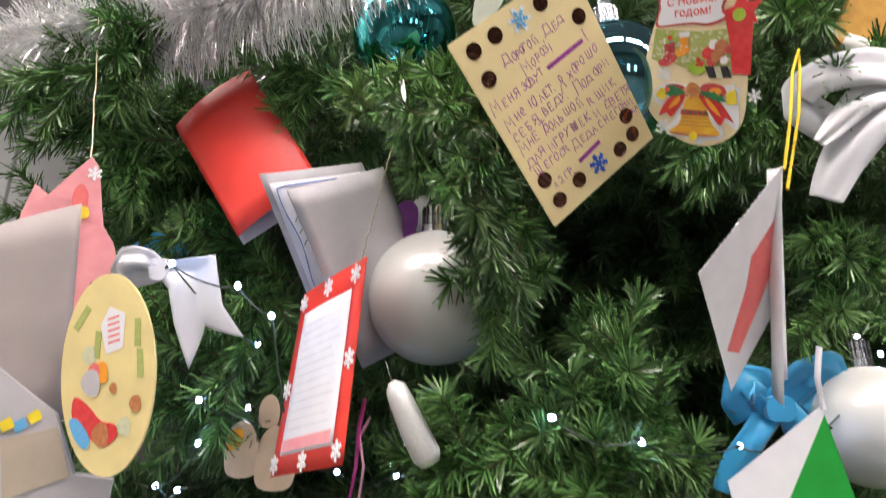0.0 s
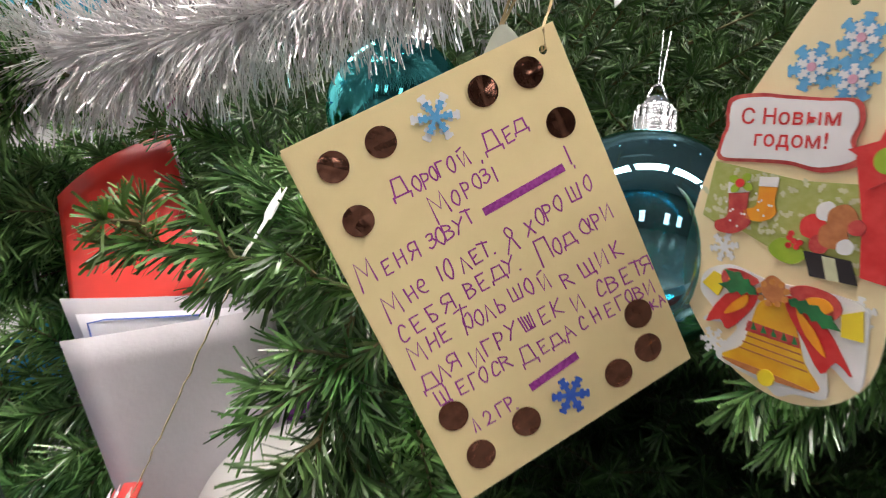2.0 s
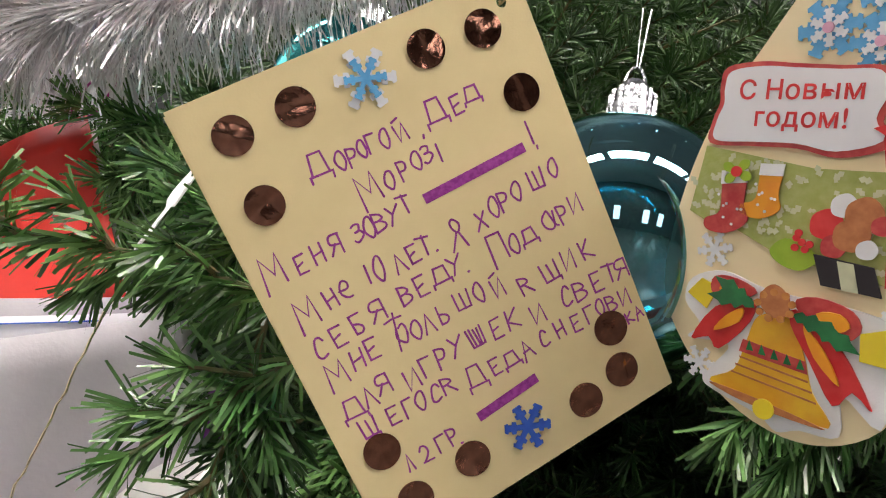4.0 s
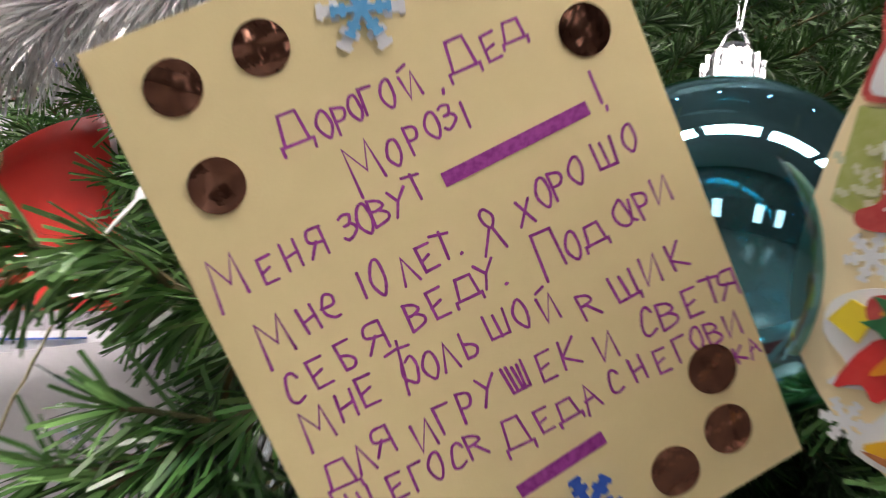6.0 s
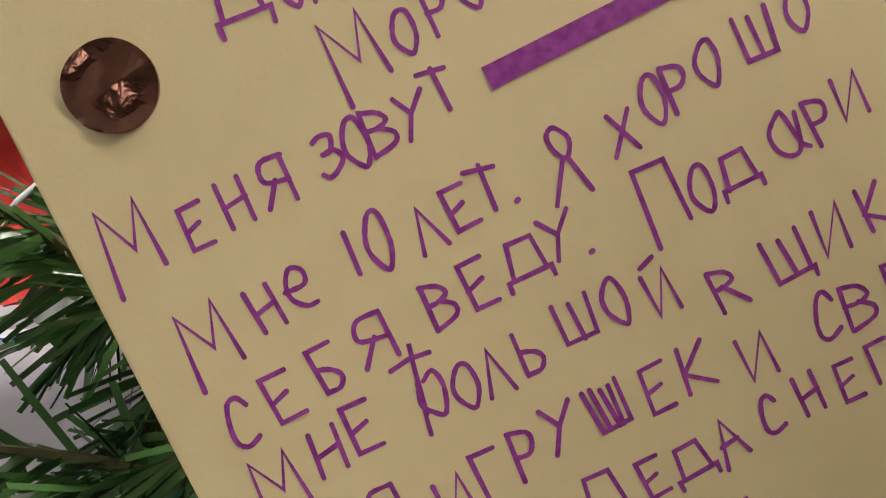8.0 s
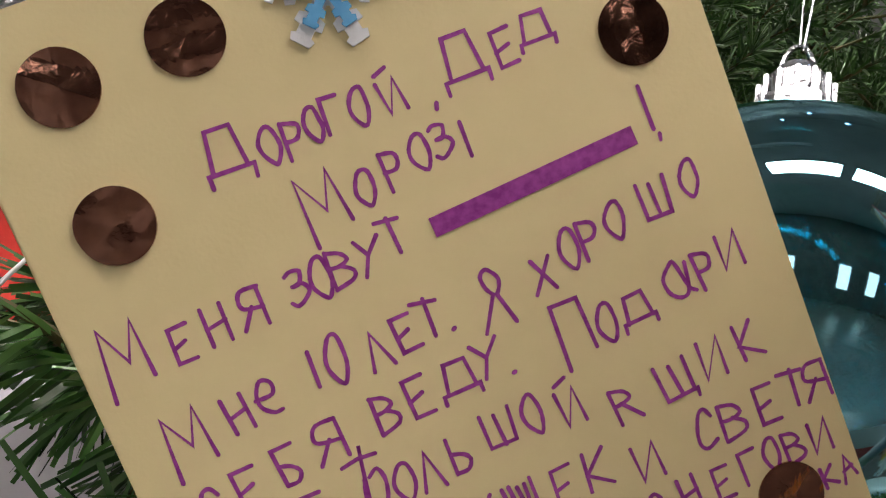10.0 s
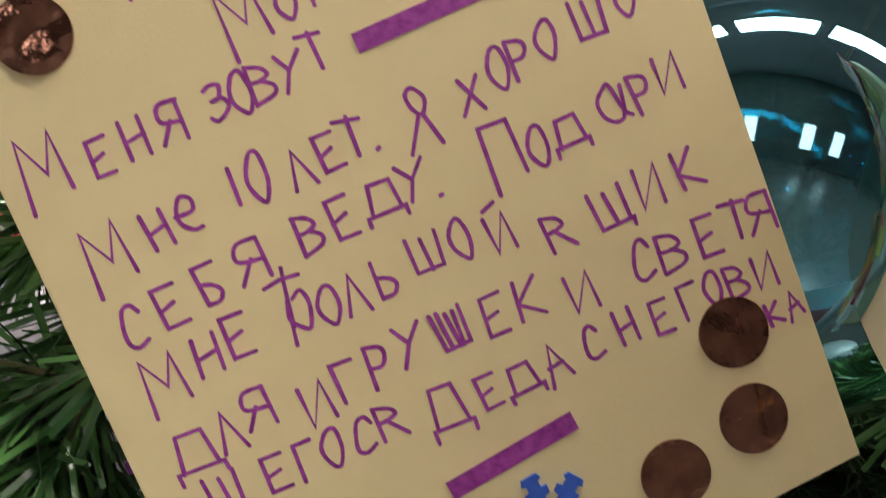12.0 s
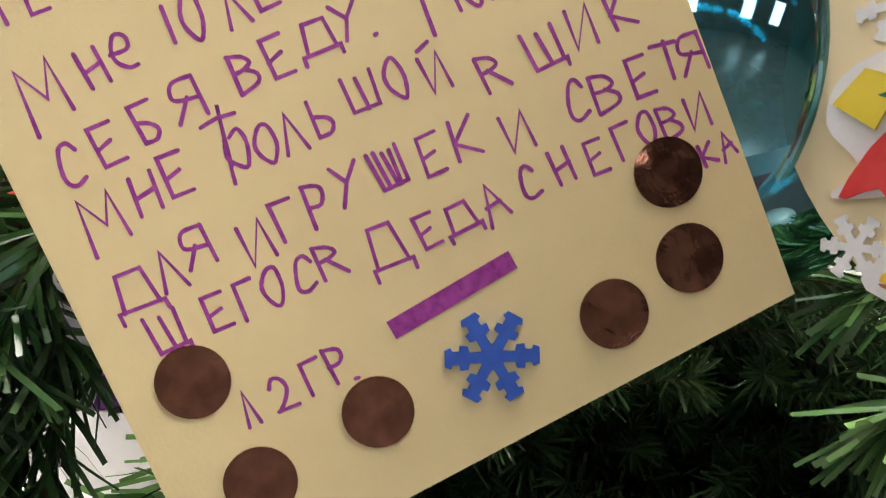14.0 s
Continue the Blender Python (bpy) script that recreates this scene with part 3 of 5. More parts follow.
# ---- the letter: cream card with purple handwriting ----
letter = thing("letter_card", pose(0.1138, 0.6438, 1.7563, 124.23, -40.21, 1.23), "cream card with purple handwriting, copper sequins and snowflake stickers", "greeting card")
OUT = [(0.0010, 0.0015), (0.1500, 0.0096), (0.1540, 0.2095), (0.0002, 0.2100)]
part("front_leaf", cutout(OUT, 0.0006, -0.0006, [(0.1433, 0.1985, 0.0024)]), CREAM, letter)
part("back_leaf", cutout([(0.0006, 0.0032), (0.1491, 0.0112), (0.1528, 0.2075), (-0.0006, 0.2085)], 0.0006, -0.0014, [(0.1433, 0.1985, 0.0024)], lambda x, y: -0.02 * max(0, 0.06 - y) * x / 0.15), CREAM, letter)
rnd = random.Random(21)


def foil_disc(r):
    """A round of crinkled foil: flat facets between a few folds, on a thin rim."""
    waves = [(Vector((math.cos(a), math.sin(a))), rnd.uniform(0, 1), rnd.uniform(0.35, 0.9) * r, rnd.uniform(0.03, 0.11)) for a in [rnd.uniform(0, math.tau) for k in range(4)]]

    def height(x, y):
        p = Vector((x, y))
        return sum(k * w * abs((p.dot(n) / w + c) % 2 - 1) for n, c, w, k in waves)
    bm = bmesh.new()
    flat = [(0.0, 0.0)] + [(r * j / 7 * math.cos(k * math.tau / 36), r * j / 7 * math.sin(k * math.tau / 36)) for j in range(1, 8) for k in range(36)]
    low = min(height(*p) for p in flat)
    vs = [bm.verts.new((x, y, 0.0002 + 0.55 * (height(x, y) - low))) for x, y in flat]
    for k in range(36):
        bm.faces.new((vs[0], vs[1 + k], vs[1 + (k + 1) % 36]))
        for j in range(6):
            a, b = 1 + 36 * j, 1 + 36 * (j + 1)
            bm.faces.new((vs[a + k], vs[b + k], vs[b + (k + 1) % 36], vs[a + (k + 1) % 36]))
    rim = [bm.verts.new((r * math.cos(k * math.tau / 36), r * math.sin(k * math.tau / 36), 0.0)) for k in range(36)]
    for k in range(36):
        bm.faces.new((vs[217 + k], rim[k], rim[(k + 1) % 36], vs[217 + (k + 1) % 36]))
    return bm


for x, y in [(19.7, 191.9), (46.5, 192.6), (105, 193.1), (131, 191.5), (136.1, 161), (18.8, 162.5), (132.3, 48), (129.6, 27.8), (108.2, 23.2), (50.3, 25.1), (16.7, 48), (20.6, 21.5)]:
    part("sequin", foil_disc(0.0081), COPPER, letter, "round crinkled copper foil sequin", Matrix.Translation((x / 1000, y / 1000, 0.0)))
star = part("snowflake_sticker", cutout(at_xy(flake_outline(0.0128), 0.0768, 0.1918, 12), 0.0006, 0.0), FOAM, letter, "white foam snowflake sticker")
part("flake", cutout(at_xy(flake_outline(0.0088), 0.0768, 0.1918, 14), 0.0005, 0.0007), LIGHTBLUE, star, "light blue inner snowflake")
part("snowflake_sticker", cutout(at_xy(flake_outline(0.0108, 0.14), 0.0786, 0.0258, 8), 0.0007, 0.0), BLUE, letter, "bright blue foam snowflake sticker")

# a child's printed letters: pen strokes on a grid of tenths, "~" a rounded stroke; letters past 9 reach above or below the line
HAND = {
    "А": "0b-49-90 13-74", "Б": "89-19-10 ~15-54-72-50-10", "В": "09-00 ~09-58-76-45-05 ~45-83-71-00", "Г": "10-19-89", "Д": "00-02-92-90 12-29-79-82", "Е": "89-19-10-80 14-65",
    "З": "~18-49-88-65-35 ~35-75-93-61-20-01", "И": "09-10-79-80", "Й": "09-10-79-80 1c-6d", "К": "10-19 89-14-90", "Л": "00-39-80", "М": "0b-19-53-89-90", "Н": "19-10 89-80 14-85",
    "О": "~40-13-16-49-79-86-83-60-40", "П": "0b-09-89-90", "Р": "1a-19 ~19-68-76-54-14", "С": "~87-69-38-14-11-40-81", "Т": "50-59 09-98", "У": "09-45 99-45-10", "Х": "00-88 18-80",
    "Ш": "09-10-80-89 50-48", "Щ": "09-10-80-89 50-48 80-90-9b", "Ь": "19-10 ~15-54-72-50-10", "Я": "99-90 ~99-39-17-25-94 55-00", "R": "00-09 ~09-58-76-45-05 35-90", "1": "00-49-70",
    "0": "~40-13-16-49-79-86-83-60-40", "2": "~17-39-68-75-42-10 10-90", "/": "51-58", "!": "49-52 60-61", ".": "40-50", ",": "42-30", "е": "~04-64-77-48-15-12-40-70", "а": "~98-71-40-12-16-49-69-72-90",
    "я": "~46-38-49-69-87-65-46 55-00 65-90", "б": "0b-4d-39-11 ~26-13-31-60-84-77-46", "ш": "09-10-80-89 50-48 30-29 60-68",
}
PEN = 0.00092
BEYOND = {"a": -1, "b": -2, "c": 11, "d": 12}


def rounded(pts):
    fine = []
    for j in range(len(pts) - 1):
        a, b, c, d = (Vector(pts[max(0, min(len(pts) - 1, j + o))]) for o in (-1, 0, 1, 2))
        if pts[0] == pts[-1]:
            a, d = (Vector(pts[-2]) if j == 0 else a), (Vector(pts[1]) if j == len(pts) - 2 else d)
        fine += [tuple(0.5 * (2 * b + (c - a) * t + (2 * a - 5 * b + 4 * c - d) * t * t + (3 * b - a - 3 * c + d) * t ** 3)) for t in (0.0, 0.25, 0.5, 0.75)]
    return fine + [pts[-1]]


def write(word, xs, ys, h=7.8, first=1.0):
    """A word by the middles of its letters, in millimetres, with letters h high and its first letter larger."""
    rnd = random.Random(word + str(xs[0]))
    for i, (c, x, y) in enumerate(zip(word, xs, ys)):
        big = first if i == 0 else 1.0
        tall = h * big * rnd.uniform(0.95, 1.05)
        wide = h * {"М": 0.92, "Ш": 0.92, "ш": 0.9, "Щ": 0.98, "Д": 1.02, "а": 0.84, "И": 0.76, "О": 0.62, "С": 0.62, "1": 0.5, ".": 0.5, ",": 0.5, "З": 0.55, "я": 0.55, "0": 0.5}.get(c, 0.68) * (0.55 + 0.45 * big) * rnd.uniform(0.94, 1.06)
        lean, turn, lines = rnd.uniform(-0.05, 0.08), rnd.uniform(-0.05, 0.05), []
        for line in HAND[c].split():
            pts = []
            for q in line.strip("~").split("-"):
                gx, gy = (int(q[0]) / 9 - 0.5) * wide, (BEYOND.get(q[1], int(q[1], 16)) / 9 - 0.5) * tall
                pts.append(((x + gx - turn * gy + lean * gy + rnd.uniform(-0.16, 0.16)) / 1000, (y + 0.5 + gy + turn * gx + rnd.uniform(-0.16, 0.16)) / 1000))
            if line[0] == "~":
                if line[1:3] == line[-2:]:
                    pts[-1] = pts[0]
                pts = rounded(pts)
            lines.append(pts)
        part("written_letter", strokes(lines, PEN, 0.0001, word + str(i)), INK, letter)


for row in [("ДОРОГОЙ", (44.5, 53.4, 58.8, 63.4, 68, 73.6, 81.2), (167, 165.6, 165.4, 166.4, 166.9, 166.4, 166), 7.4, 1.6), (",", (89.7,), (162.6,), 5), ("ДЕД", (97.8, 107.6, 115.2), (167.4, 167, 168), 7.6, 1.5),
            ("МОРОЗ", (58.7, 68.3, 75.6, 82, 87.2), (151, 150.2, 152, 152.8, 153.6), 7.6, 1.6), ("/", (91.9,), (152,), 10),
            ("МЕНЯ", (9.6, 21.2, 29, 36.8), (137.2, 134.6, 135.6, 135.8), 7.8, 1.55), ("ЗОВУТ", (47.2, 52.4, 57.5, 63.8, 69.8), (136.3, 136.2, 136.5, 136.4, 138.6), 7.8), ("!", (132.3,), (142,), 12.5),
            ("МНе", (14.2, 25.7, 32.8), (116, 116.5, 117.9), 8, 1.5), ("/0", (43.1, 48.7), (118.8, 118.9), 10.5, 1.0), ("ЛЕТ.", (57.9, 64.5, 70.1, 74.3), (117.2, 118.3, 119.4, 118.8), 8), ("я", (84.6,), (117.6,), 13),
            ("ХОРОШО", (97.2, 104.5, 110, 116.5, 127, 135.8), (118.6, 121.2, 121.8, 123, 124.2, 125.2), 8.2),
            ("СЕБЯ", (13.1, 21.7, 31.1, 40.3), (100, 101, 102.2, 103.2), 8.6), ("ВЕДУ.", (54.3, 61.8, 71.3, 79, 83), (104, 104.4, 104.2, 106, 104.8), 8.2), ("ПОДаРИ", (98.9, 106.4, 114, 124.9, 132.3, 139.4), (104.6, 102.6, 102.4, 105, 105.2, 106.6), 8, 1.55),
            ("МНЕ", (14, 24.6, 31.9), (87.2, 88.5, 89.8), 8.6, 1.15), ("бОЛЬШОЙ", (45.8, 51.9, 58.5, 65.6, 75.4, 83.2, 92), (90.8, 88.2, 88.4, 89.2, 90.8, 90.4, 88.4), 8.2, 1.25), ("RЩИК", (103.8, 116.5, 126.5, 135.4), (83.8, 84.4, 85.2, 85.6), 8.6),
            ("ДЛЯ", (14, 22.6, 29.1), (69.6, 71.6, 73.8), 8.6, 1.2), ("ИГРУшЕК", (41.8, 49.3, 57, 64.6, 74.3, 84, 92), (69.8, 71.6, 72.4, 73.6, 73.4, 72.4, 72.8), 8.8), ("И", (104.1,), (69.4,), 8.6),
            ("СВЕТЯ", (118.8, 126, 134.6, 141.8, 147.4), (70.8, 69.9, 70, 70.9, 70.2), 8.6), ("ЩЕГОСR", (16.4, 27.7, 34.7, 40.5, 48, 54.4), (60, 59.4, 59.2, 59.4, 59.4, 59.9), 8),
            ("ДЕДА", (66.7, 76.5, 84.5, 92.5), (56.6, 57.3, 56.2, 57.6), 7.6, 1.6), ("СНЕГОВИ", (101.7, 110, 118.2, 125.6, 131.3, 137.4, 144.3), (58.2, 58.5, 57.4, 58, 58.4, 57.9, 57.6), 7.4), ("КА", (142.6, 147.7), (47.7, 48.1), 5.2),
            ("12ГР.", (25.3, 32.8, 40.8, 46.6, 48.8), (37.2, 37.3, 37.8, 38.6, 37.4), 7.6)]:
    write(*row)
part("pen_mark", strokes([[(0.0408, 0.0972), (0.0445, 0.0978), (0.0485, 0.0974)]], PEN, 0.0001), INK, letter)
part("name_bar", cutout([(0.0785, 0.1352), (0.1278, 0.1372), (0.1276, 0.1416), (0.0783, 0.1396)], 0.00012, 0.00008), INK, letter, "purple bar in place of a written name")
part("name_bar", cutout([(0.0605, 0.0384), (0.0918, 0.0420), (0.0913, 0.0464), (0.0600, 0.0428)], 0.00012, 0.00008), INK, letter, "purple bar in place of a written name")
inv = letter.matrix_basis.inverted()
hole = Vector((0.1433, 0.1985, 0.0))
top1, top2 = inv @ Vector((0.112, 0.575, 2.12)), inv @ Vector((0.118, 0.580, 2.12))
part("string", tube([top1, hole.lerp(top1, 0.5) + Vector((0.001, 0, 0)), hole + Vector((0.004, 0.009, 0.001)), hole + Vector((0.001, 0, 0.001)), hole + Vector((0, -0.0005, -0.003)), hole + Vector((0.005, 0.010, -0.003)), hole.lerp(top2, 0.5), top2], 0.0007), JUTE, letter, "thin jute hanging string")

# ---- the boot-shaped tag ----
boot = thing("boot_tag", pose(0.2395, 0.5685, 1.9315, 121, 9.5, -42.5) @ Matrix.Scale(0.957, 4), "cream boot-shaped card with a printed bell, bow and greeting", "gift tag")
SH = smooth_outline(mm([(50, 100), (63, 97), (68, 58), (69, 21), (63, -23), (52, -75), (42, -101), (23, -114), (-1, -115), (-26, -102), (-46, -77), (-54, -48), (-43, -10), (-23, 27), (3, 56), (31, 85)]), 4)
part("card_base", cutout(SH, 0.0012, -0.0012, [(0.050, 0.082, 0.0024)]), CREAM_PALE, boot)
part("green_band", cutout(mm([(-26, 17), (-37, -12), (-30, -17), (-20, -19), (1, -33), (30, -44), (60, -52), (66, -20), (60, -6), (20, 1)]), 0.0006, 0.0002), OLIVE, boot, "olive paper band with a pale leaf print")
rnd = random.Random(8)
for k in range(120):
    x, y = rnd.uniform(-34, 52), rnd.uniform(-44, 12)
    if not (-17 - 0.42 * (x + 22) < y < 13 - 0.28 * (x + 22)):
        continue
    a = rnd.uniform(0, 360)
    leaf = at_xy([(-2.6, 0), (-1.0, 1.4), (0.4, 0.8), (1.0, 1.8), (2.8, 0.2), (1.0, -1.6), (0.2, -0.8), (-1.0, -1.4)], x, y, a, rnd.uniform(0.6, 1.1))
    part("printed_leaf", cutout(mm(leaf), 0.0001, 0.0009 + k * 4e-6), OLIVE_PALE, boot, "pale printed leaf")
LAB = smooth_outline(mm([(-13, 50), (2, 49), (16, 45), (34, 40), (49, 36), (51, 26), (46, 16), (48, 6), (30, 4), (14, 10), (-6, 14), (-24, 18), (-22, 28), (-18, 35), (-17, 43)]), 4)
part("label_border", cutout(LAB, 0.0006, 0.001), DEEPRED, boot, "red and white printed label border")
cx, cy = 0.014, 0.029
label = part("label", cutout([(cx + (x - cx) * 0.93, cy + (y - cy) * 0.89) for x, y in LAB], 0.0004, 0.0017), WHITE, boot, "white printed label")


def print_text(text, size, x, y, turn, step, mat, parent):
    """Printed capitals, each letter a piece of its own along a slanted line."""
    at = 0.0
    for ch in text:
        wide = step * {" ": 0.5, "!": 0.5, "ы": 1.25, "м": 1.2, "С": 1.05, "Н": 1.15, "г": 0.75, "д": 1.05}.get(ch, 0.95)
        if ch != " ":
            cu = bpy.data.curves.new("print", "FONT")
            cu.body, cu.size, cu.align_x, cu.extrude, cu.resolution_u, cu.offset = ch, size, "CENTER", 0.00006, 3, 0.00012
            scrap = bpy.data.objects.new("scrap", cu)
            scene.collection.objects.link(scrap)
            me = bpy.data.meshes.new_from_object(scrap.evaluated_get(bpy.context.evaluated_depsgraph_get()))
            bpy.data.objects.remove(scrap)
            bpy.data.curves.remove(cu)
            a = radians(turn)
            s = at + wide / 2
            link("printed_letter", me, mat, parent, "", Matrix.Translation((x + s * math.cos(a), y + s * math.sin(a), 0.0023)) @ Matrix.Rotation(a, 4, "Z"))
        at += wide


print_text("С Новым", 0.0112, -0.0090, 0.0350, -11, 0.0072, REDP, label)
print_text("годом!", 0.0112, -0.0040, 0.0225, -11, 0.0072, REDP, label)
part("ribbon", cutout(mm([(46, 12), (60, 8), (72, 0), (66, -26), (60, -54), (43, -48), (46, -20)]), 0.0008, 0.0012), REDP, boot, "red printed ribbon stripe")
flower = []
for k in range(10):
    r = 21 if k % 2 == 0 else 11
    flower.append((63 + r * math.cos(k * math.tau / 10 + 0.3), 8 + r * 0.85 * math.sin(k * math.tau / 10 + 0.3)))
part("flower", cutout(mm(flower), 0.001, 0.0022), REDP, boot, "red paper poinsettia bow")
part("flower_centre", cutout(disc(0.0062, 20, 0.060, 0.006), 0.001, 0.0033), LIME, boot, "lime green round centre")


def sock(x, y, k, mat, turn):
    o = smooth_outline([(-5, 12), (5, 13), (5, 0), (7, -8), (-2, -14), (-12, -13), (-13, -8), (-6, -4)], 4)
    s = part("sock_sticker", cutout(at_xy(mm(o), x, y, turn, k), 0.0008, 0.0012), mat, boot)
    part("cuff", cutout(at_xy(mm([(-6, 8), (6, 9), (6, 15), (-6, 14)]), x, y, turn, k), 0.0007, 0.0017), FOAM, s, "white cuff")
    r2 = random.Random(3)
    for j in range(7):
        q = at_xy([(r2.uniform(-7, 4) / 1000, r2.uniform(-11, 6) / 1000)], x, y, turn, k)[0]
        part("dot", cutout(disc(0.0007, 8, *q), 0.0001, 0.0021), FOAM, s, "white printed dot")


sock(-0.0150, -0.0100, 1.0, DEEPRED, -8)
sock(0.0010, -0.0070, 0.85, ORANGE, -14)
for a in (-35, 35, 145, 215):
    part("bow_loop", cutout(at_xy(mm(smooth_outline([(0, 0), (5, 2.6), (8, 0), (5, -2.4)], 3)), -0.0115, 0.0035, a, 0.9), 0.0006, 0.0026 + a * 1e-6), LIME, boot, "lime green bow loop")
part("berry", cutout(disc(0.0024, 14, -0.0115, 0.0035), 0.0012, 0.003), REDP, boot, "red round button")
part("gift_box", cutout(mm([(18, -34), (40, -40), (42, -52), (20, -47)]), 0.0008, 0.0018), BLACK, boot, "black printed gift box")
part("box_ribbon", cutout(mm([(27, -37), (33, -38.5), (34, -50), (28, -49)]), 0.0003, 0.0028), OLIVE_PALE, boot, "pale box ribbon")
for x, y, r, mat in [(24, -22, 6.5, REDP), (33, -27, 7, BROWN), (26, -31, 5, DEEPRED), (38, -19, 7, BROWN), (31, -15, 5, FOAM), (38, -33, 4, FOAM), (44, -24, 4, DEEPRED)]:
    part("gift_print", cutout(smooth_outline(mm([(x + r * math.cos(k * 1.2566) * (1 + 0.15 * (k % 2)), y + r * math.sin(k * 1.2566)) for k in range(5)]), 4), 0.0006, 0.0021 + x * 3e-6), mat, boot, "printed heap of small gifts")
part("leaf_print", cutout(smooth_outline(mm([(0, -32), (7, -27), (16, -31), (19, -37), (12, -41), (4, -38)]), 4), 0.0007, 0.0017), LIME, boot, "green printed leaf")
for x, y in [(12, -27), (14, -29), (17, -30), (11, -31), (13, -25), (15, -32)]:
    part("berry", cutout(disc(0.0016, 10, x / 1000, y / 1000), 0.0008, 0.0026), REDP, boot, "small red berry")
for x, y, s in [(-26, -31, 8.5), (-38, -85, 8), (40, -66, 9), (60, -75, 7)]:
    part("snowflake_sticker", cutout(at_xy(flake_outline(s / 1000, 0.14), x / 1000, y / 1000, x), 0.0005, 0.0003), FOAM, boot, "white paper snowflake")
for x, y, s in [(29, 56, 12), (52, 64, 11.5), (47, 46, 11.5)]:
    f = part("snowflake_sticker", cutout(at_xy(flake_outline(s / 1000, 0.17), x / 1000, y / 1000, x * 3), 0.0005, 0.0003), LIGHTBLUE, boot, "light blue paper snowflake")
    part("heart", cutout(at_xy(flake_outline(s * 0.62 / 1000, 0.16), x / 1000, y / 1000, x * 3 + 30), 0.0004, 0.0009), FOAM, f, "white inner flake")
    part("gem", cutout(disc(0.0022, 12, x / 1000, y / 1000), 0.0008, 0.0014), ROSE, f, "pink gem")

bell = part("bell_sticker", cutout(smooth_outline(mm([(-36, -48), (-22, -45), (-6, -52), (10, -56), (28, -60), (38, -66), (37, -82), (32, -103), (20, -92), (18, -108), (4, -108), (-5, -110), (-12, -104), (-34, -94), (-30, -86), (-22, -76), (-40, -74), (-34, -68), (-40, -58)]), 4), 0.0012, 0.0003), FOAM, boot, "white-edged printed bell sticker")
part("bell_body", cutout(smooth_outline(mm([(-8, -63), (-14, -74), (-20, -86), (-31, -92), (-10, -98), (15, -105), (10, -92), (8, -78), (4, -64)]), 4), 0.0008, 0.0016), GOLD, bell, "shiny golden bell")
part("bell_mouth", cutout(smooth_outline(mm([(-31, -92.5), (-12, -97), (14, -105.5), (-2, -103), (-20, -98)]), 4), 0.0004, 0.0026), BROWN, bell, "brown bell opening")
part("clapper", cutout(disc(0.0042, 16, -0.0085, -0.1010), 0.0012, 0.0027), YELLOW, bell, "yellow round clapper")
part("bell_band", cutout(mm([(-15, -73), (8.5, -80), (9, -85), (-17, -78)]), 0.0004, 0.0026), DEEPRED, bell, "crimson band with small firs")
for k in range(5):
    x, y = -12.5 + 4.8 * k, -77.2 - 1.45 * k
    part("fir_print", cutout(mm([(x - 1.5, y), (x + 1.5, y - 0.4), (x + 0.2, y + 4)]), 0.0002, 0.0031), LEAF, bell, "small green printed fir")
for k in range(3):
    part("band_line", cutout(mm([(-17 - 2 * k, -80 - 3.2 * k), (9 + 1.2 * k, -87.5 - 4 * k), (9 + 1.2 * k, -88.3 - 4 * k), (-17 - 2 * k, -80.8 - 3.2 * k)]), 0.0002, 0.0027), BROWN, bell, "brown engraved line")
for pts, mat, z in [([(-10, -57), (-26, -60), (-38, -74), (-30, -73), (-26, -78), (-12, -66)], REDP, 0.0016), ([(6, -60), (20, -72), (30, -96), (24, -90), (17, -96), (10, -80), (4, -66)], REDP, 0.0017),
                    ([(-14, -60), (-22, -64), (-27, -70), (-16, -66)], ORANGE, 0.0028), ([(9, -66), (16, -76), (20, -88), (12, -78)], ORANGE, 0.0028),
                    ([(-38, -54), (-31, -48), (-24, -52), (-30, -61)], YELLOW, 0.0018), ([(28, -68), (37, -66), (36, -80), (27, -78)], YELLOW, 0.0018),
                    ([(-8, -54), (-16, -48), (-25, -47), (-27, -53), (-22, -58)], DEEPRED, 0.0020), ([(6, -58), (14, -55), (26, -60), (28, -68), (18, -72)], DEEPRED, 0.0020),
                    ([(-12, -55), (-18, -50), (-23, -52), (-17, -56)], ORANGE, 0.0032), ([(14, -61), (22, -61), (25, -66), (18, -68)], ORANGE, 0.0032)]:
    part("bow_ribbon", cutout(mm(pts) if mat == YELLOW else smooth_outline(mm(pts), 3), 0.001, z), mat, bell, "red and orange printed bow ribbon")
for x, y, a in [(-19, -56, 170), (15, -66, -25), (-17, -53, 140), (20, -70, -35)]:
    holly = [(-11, 0), (-8, 2.5), (-6, 1.6), (-3, 4), (-1, 2.2), (3, 4), (5, 2), (10, 0), (5, -2), (3, -4), (-1, -2.2), (-3, -4), (-6, -1.6), (-8, -2.5)]
    part("holly_leaf", cutout(at_xy(mm(holly), x / 1000, y / 1000, a, 0.95), 0.0006, 0.0036 + abs(x) * 4e-6), LEAF, bell, "dark green printed holly leaf")
part("pine_cone", cutout(smooth_outline(mm([(-5, -53), (0, -50), (5, -55), (4, -62), (-2, -63), (-6, -58)]), 4), 0.0009, 0.0044), BROWN, bell, "brown printed rosette")
for k in range(9):
    a = 0.7 * k + 2.2
    part("berry", cutout(disc(0.0015, 12, (-0.5 + 6.6 * math.cos(a)) / 1000, (-58.5 + 5.4 * math.sin(a)) / 1000), 0.0007, 0.0048 + k * 2e-5), AMBER, bell, "amber printed berry")
bell.matrix_basis = Matrix.Translation((0.0025, 0.0085, 0)) @ Matrix.Diagonal((1.12, 1.1, 1, 1))
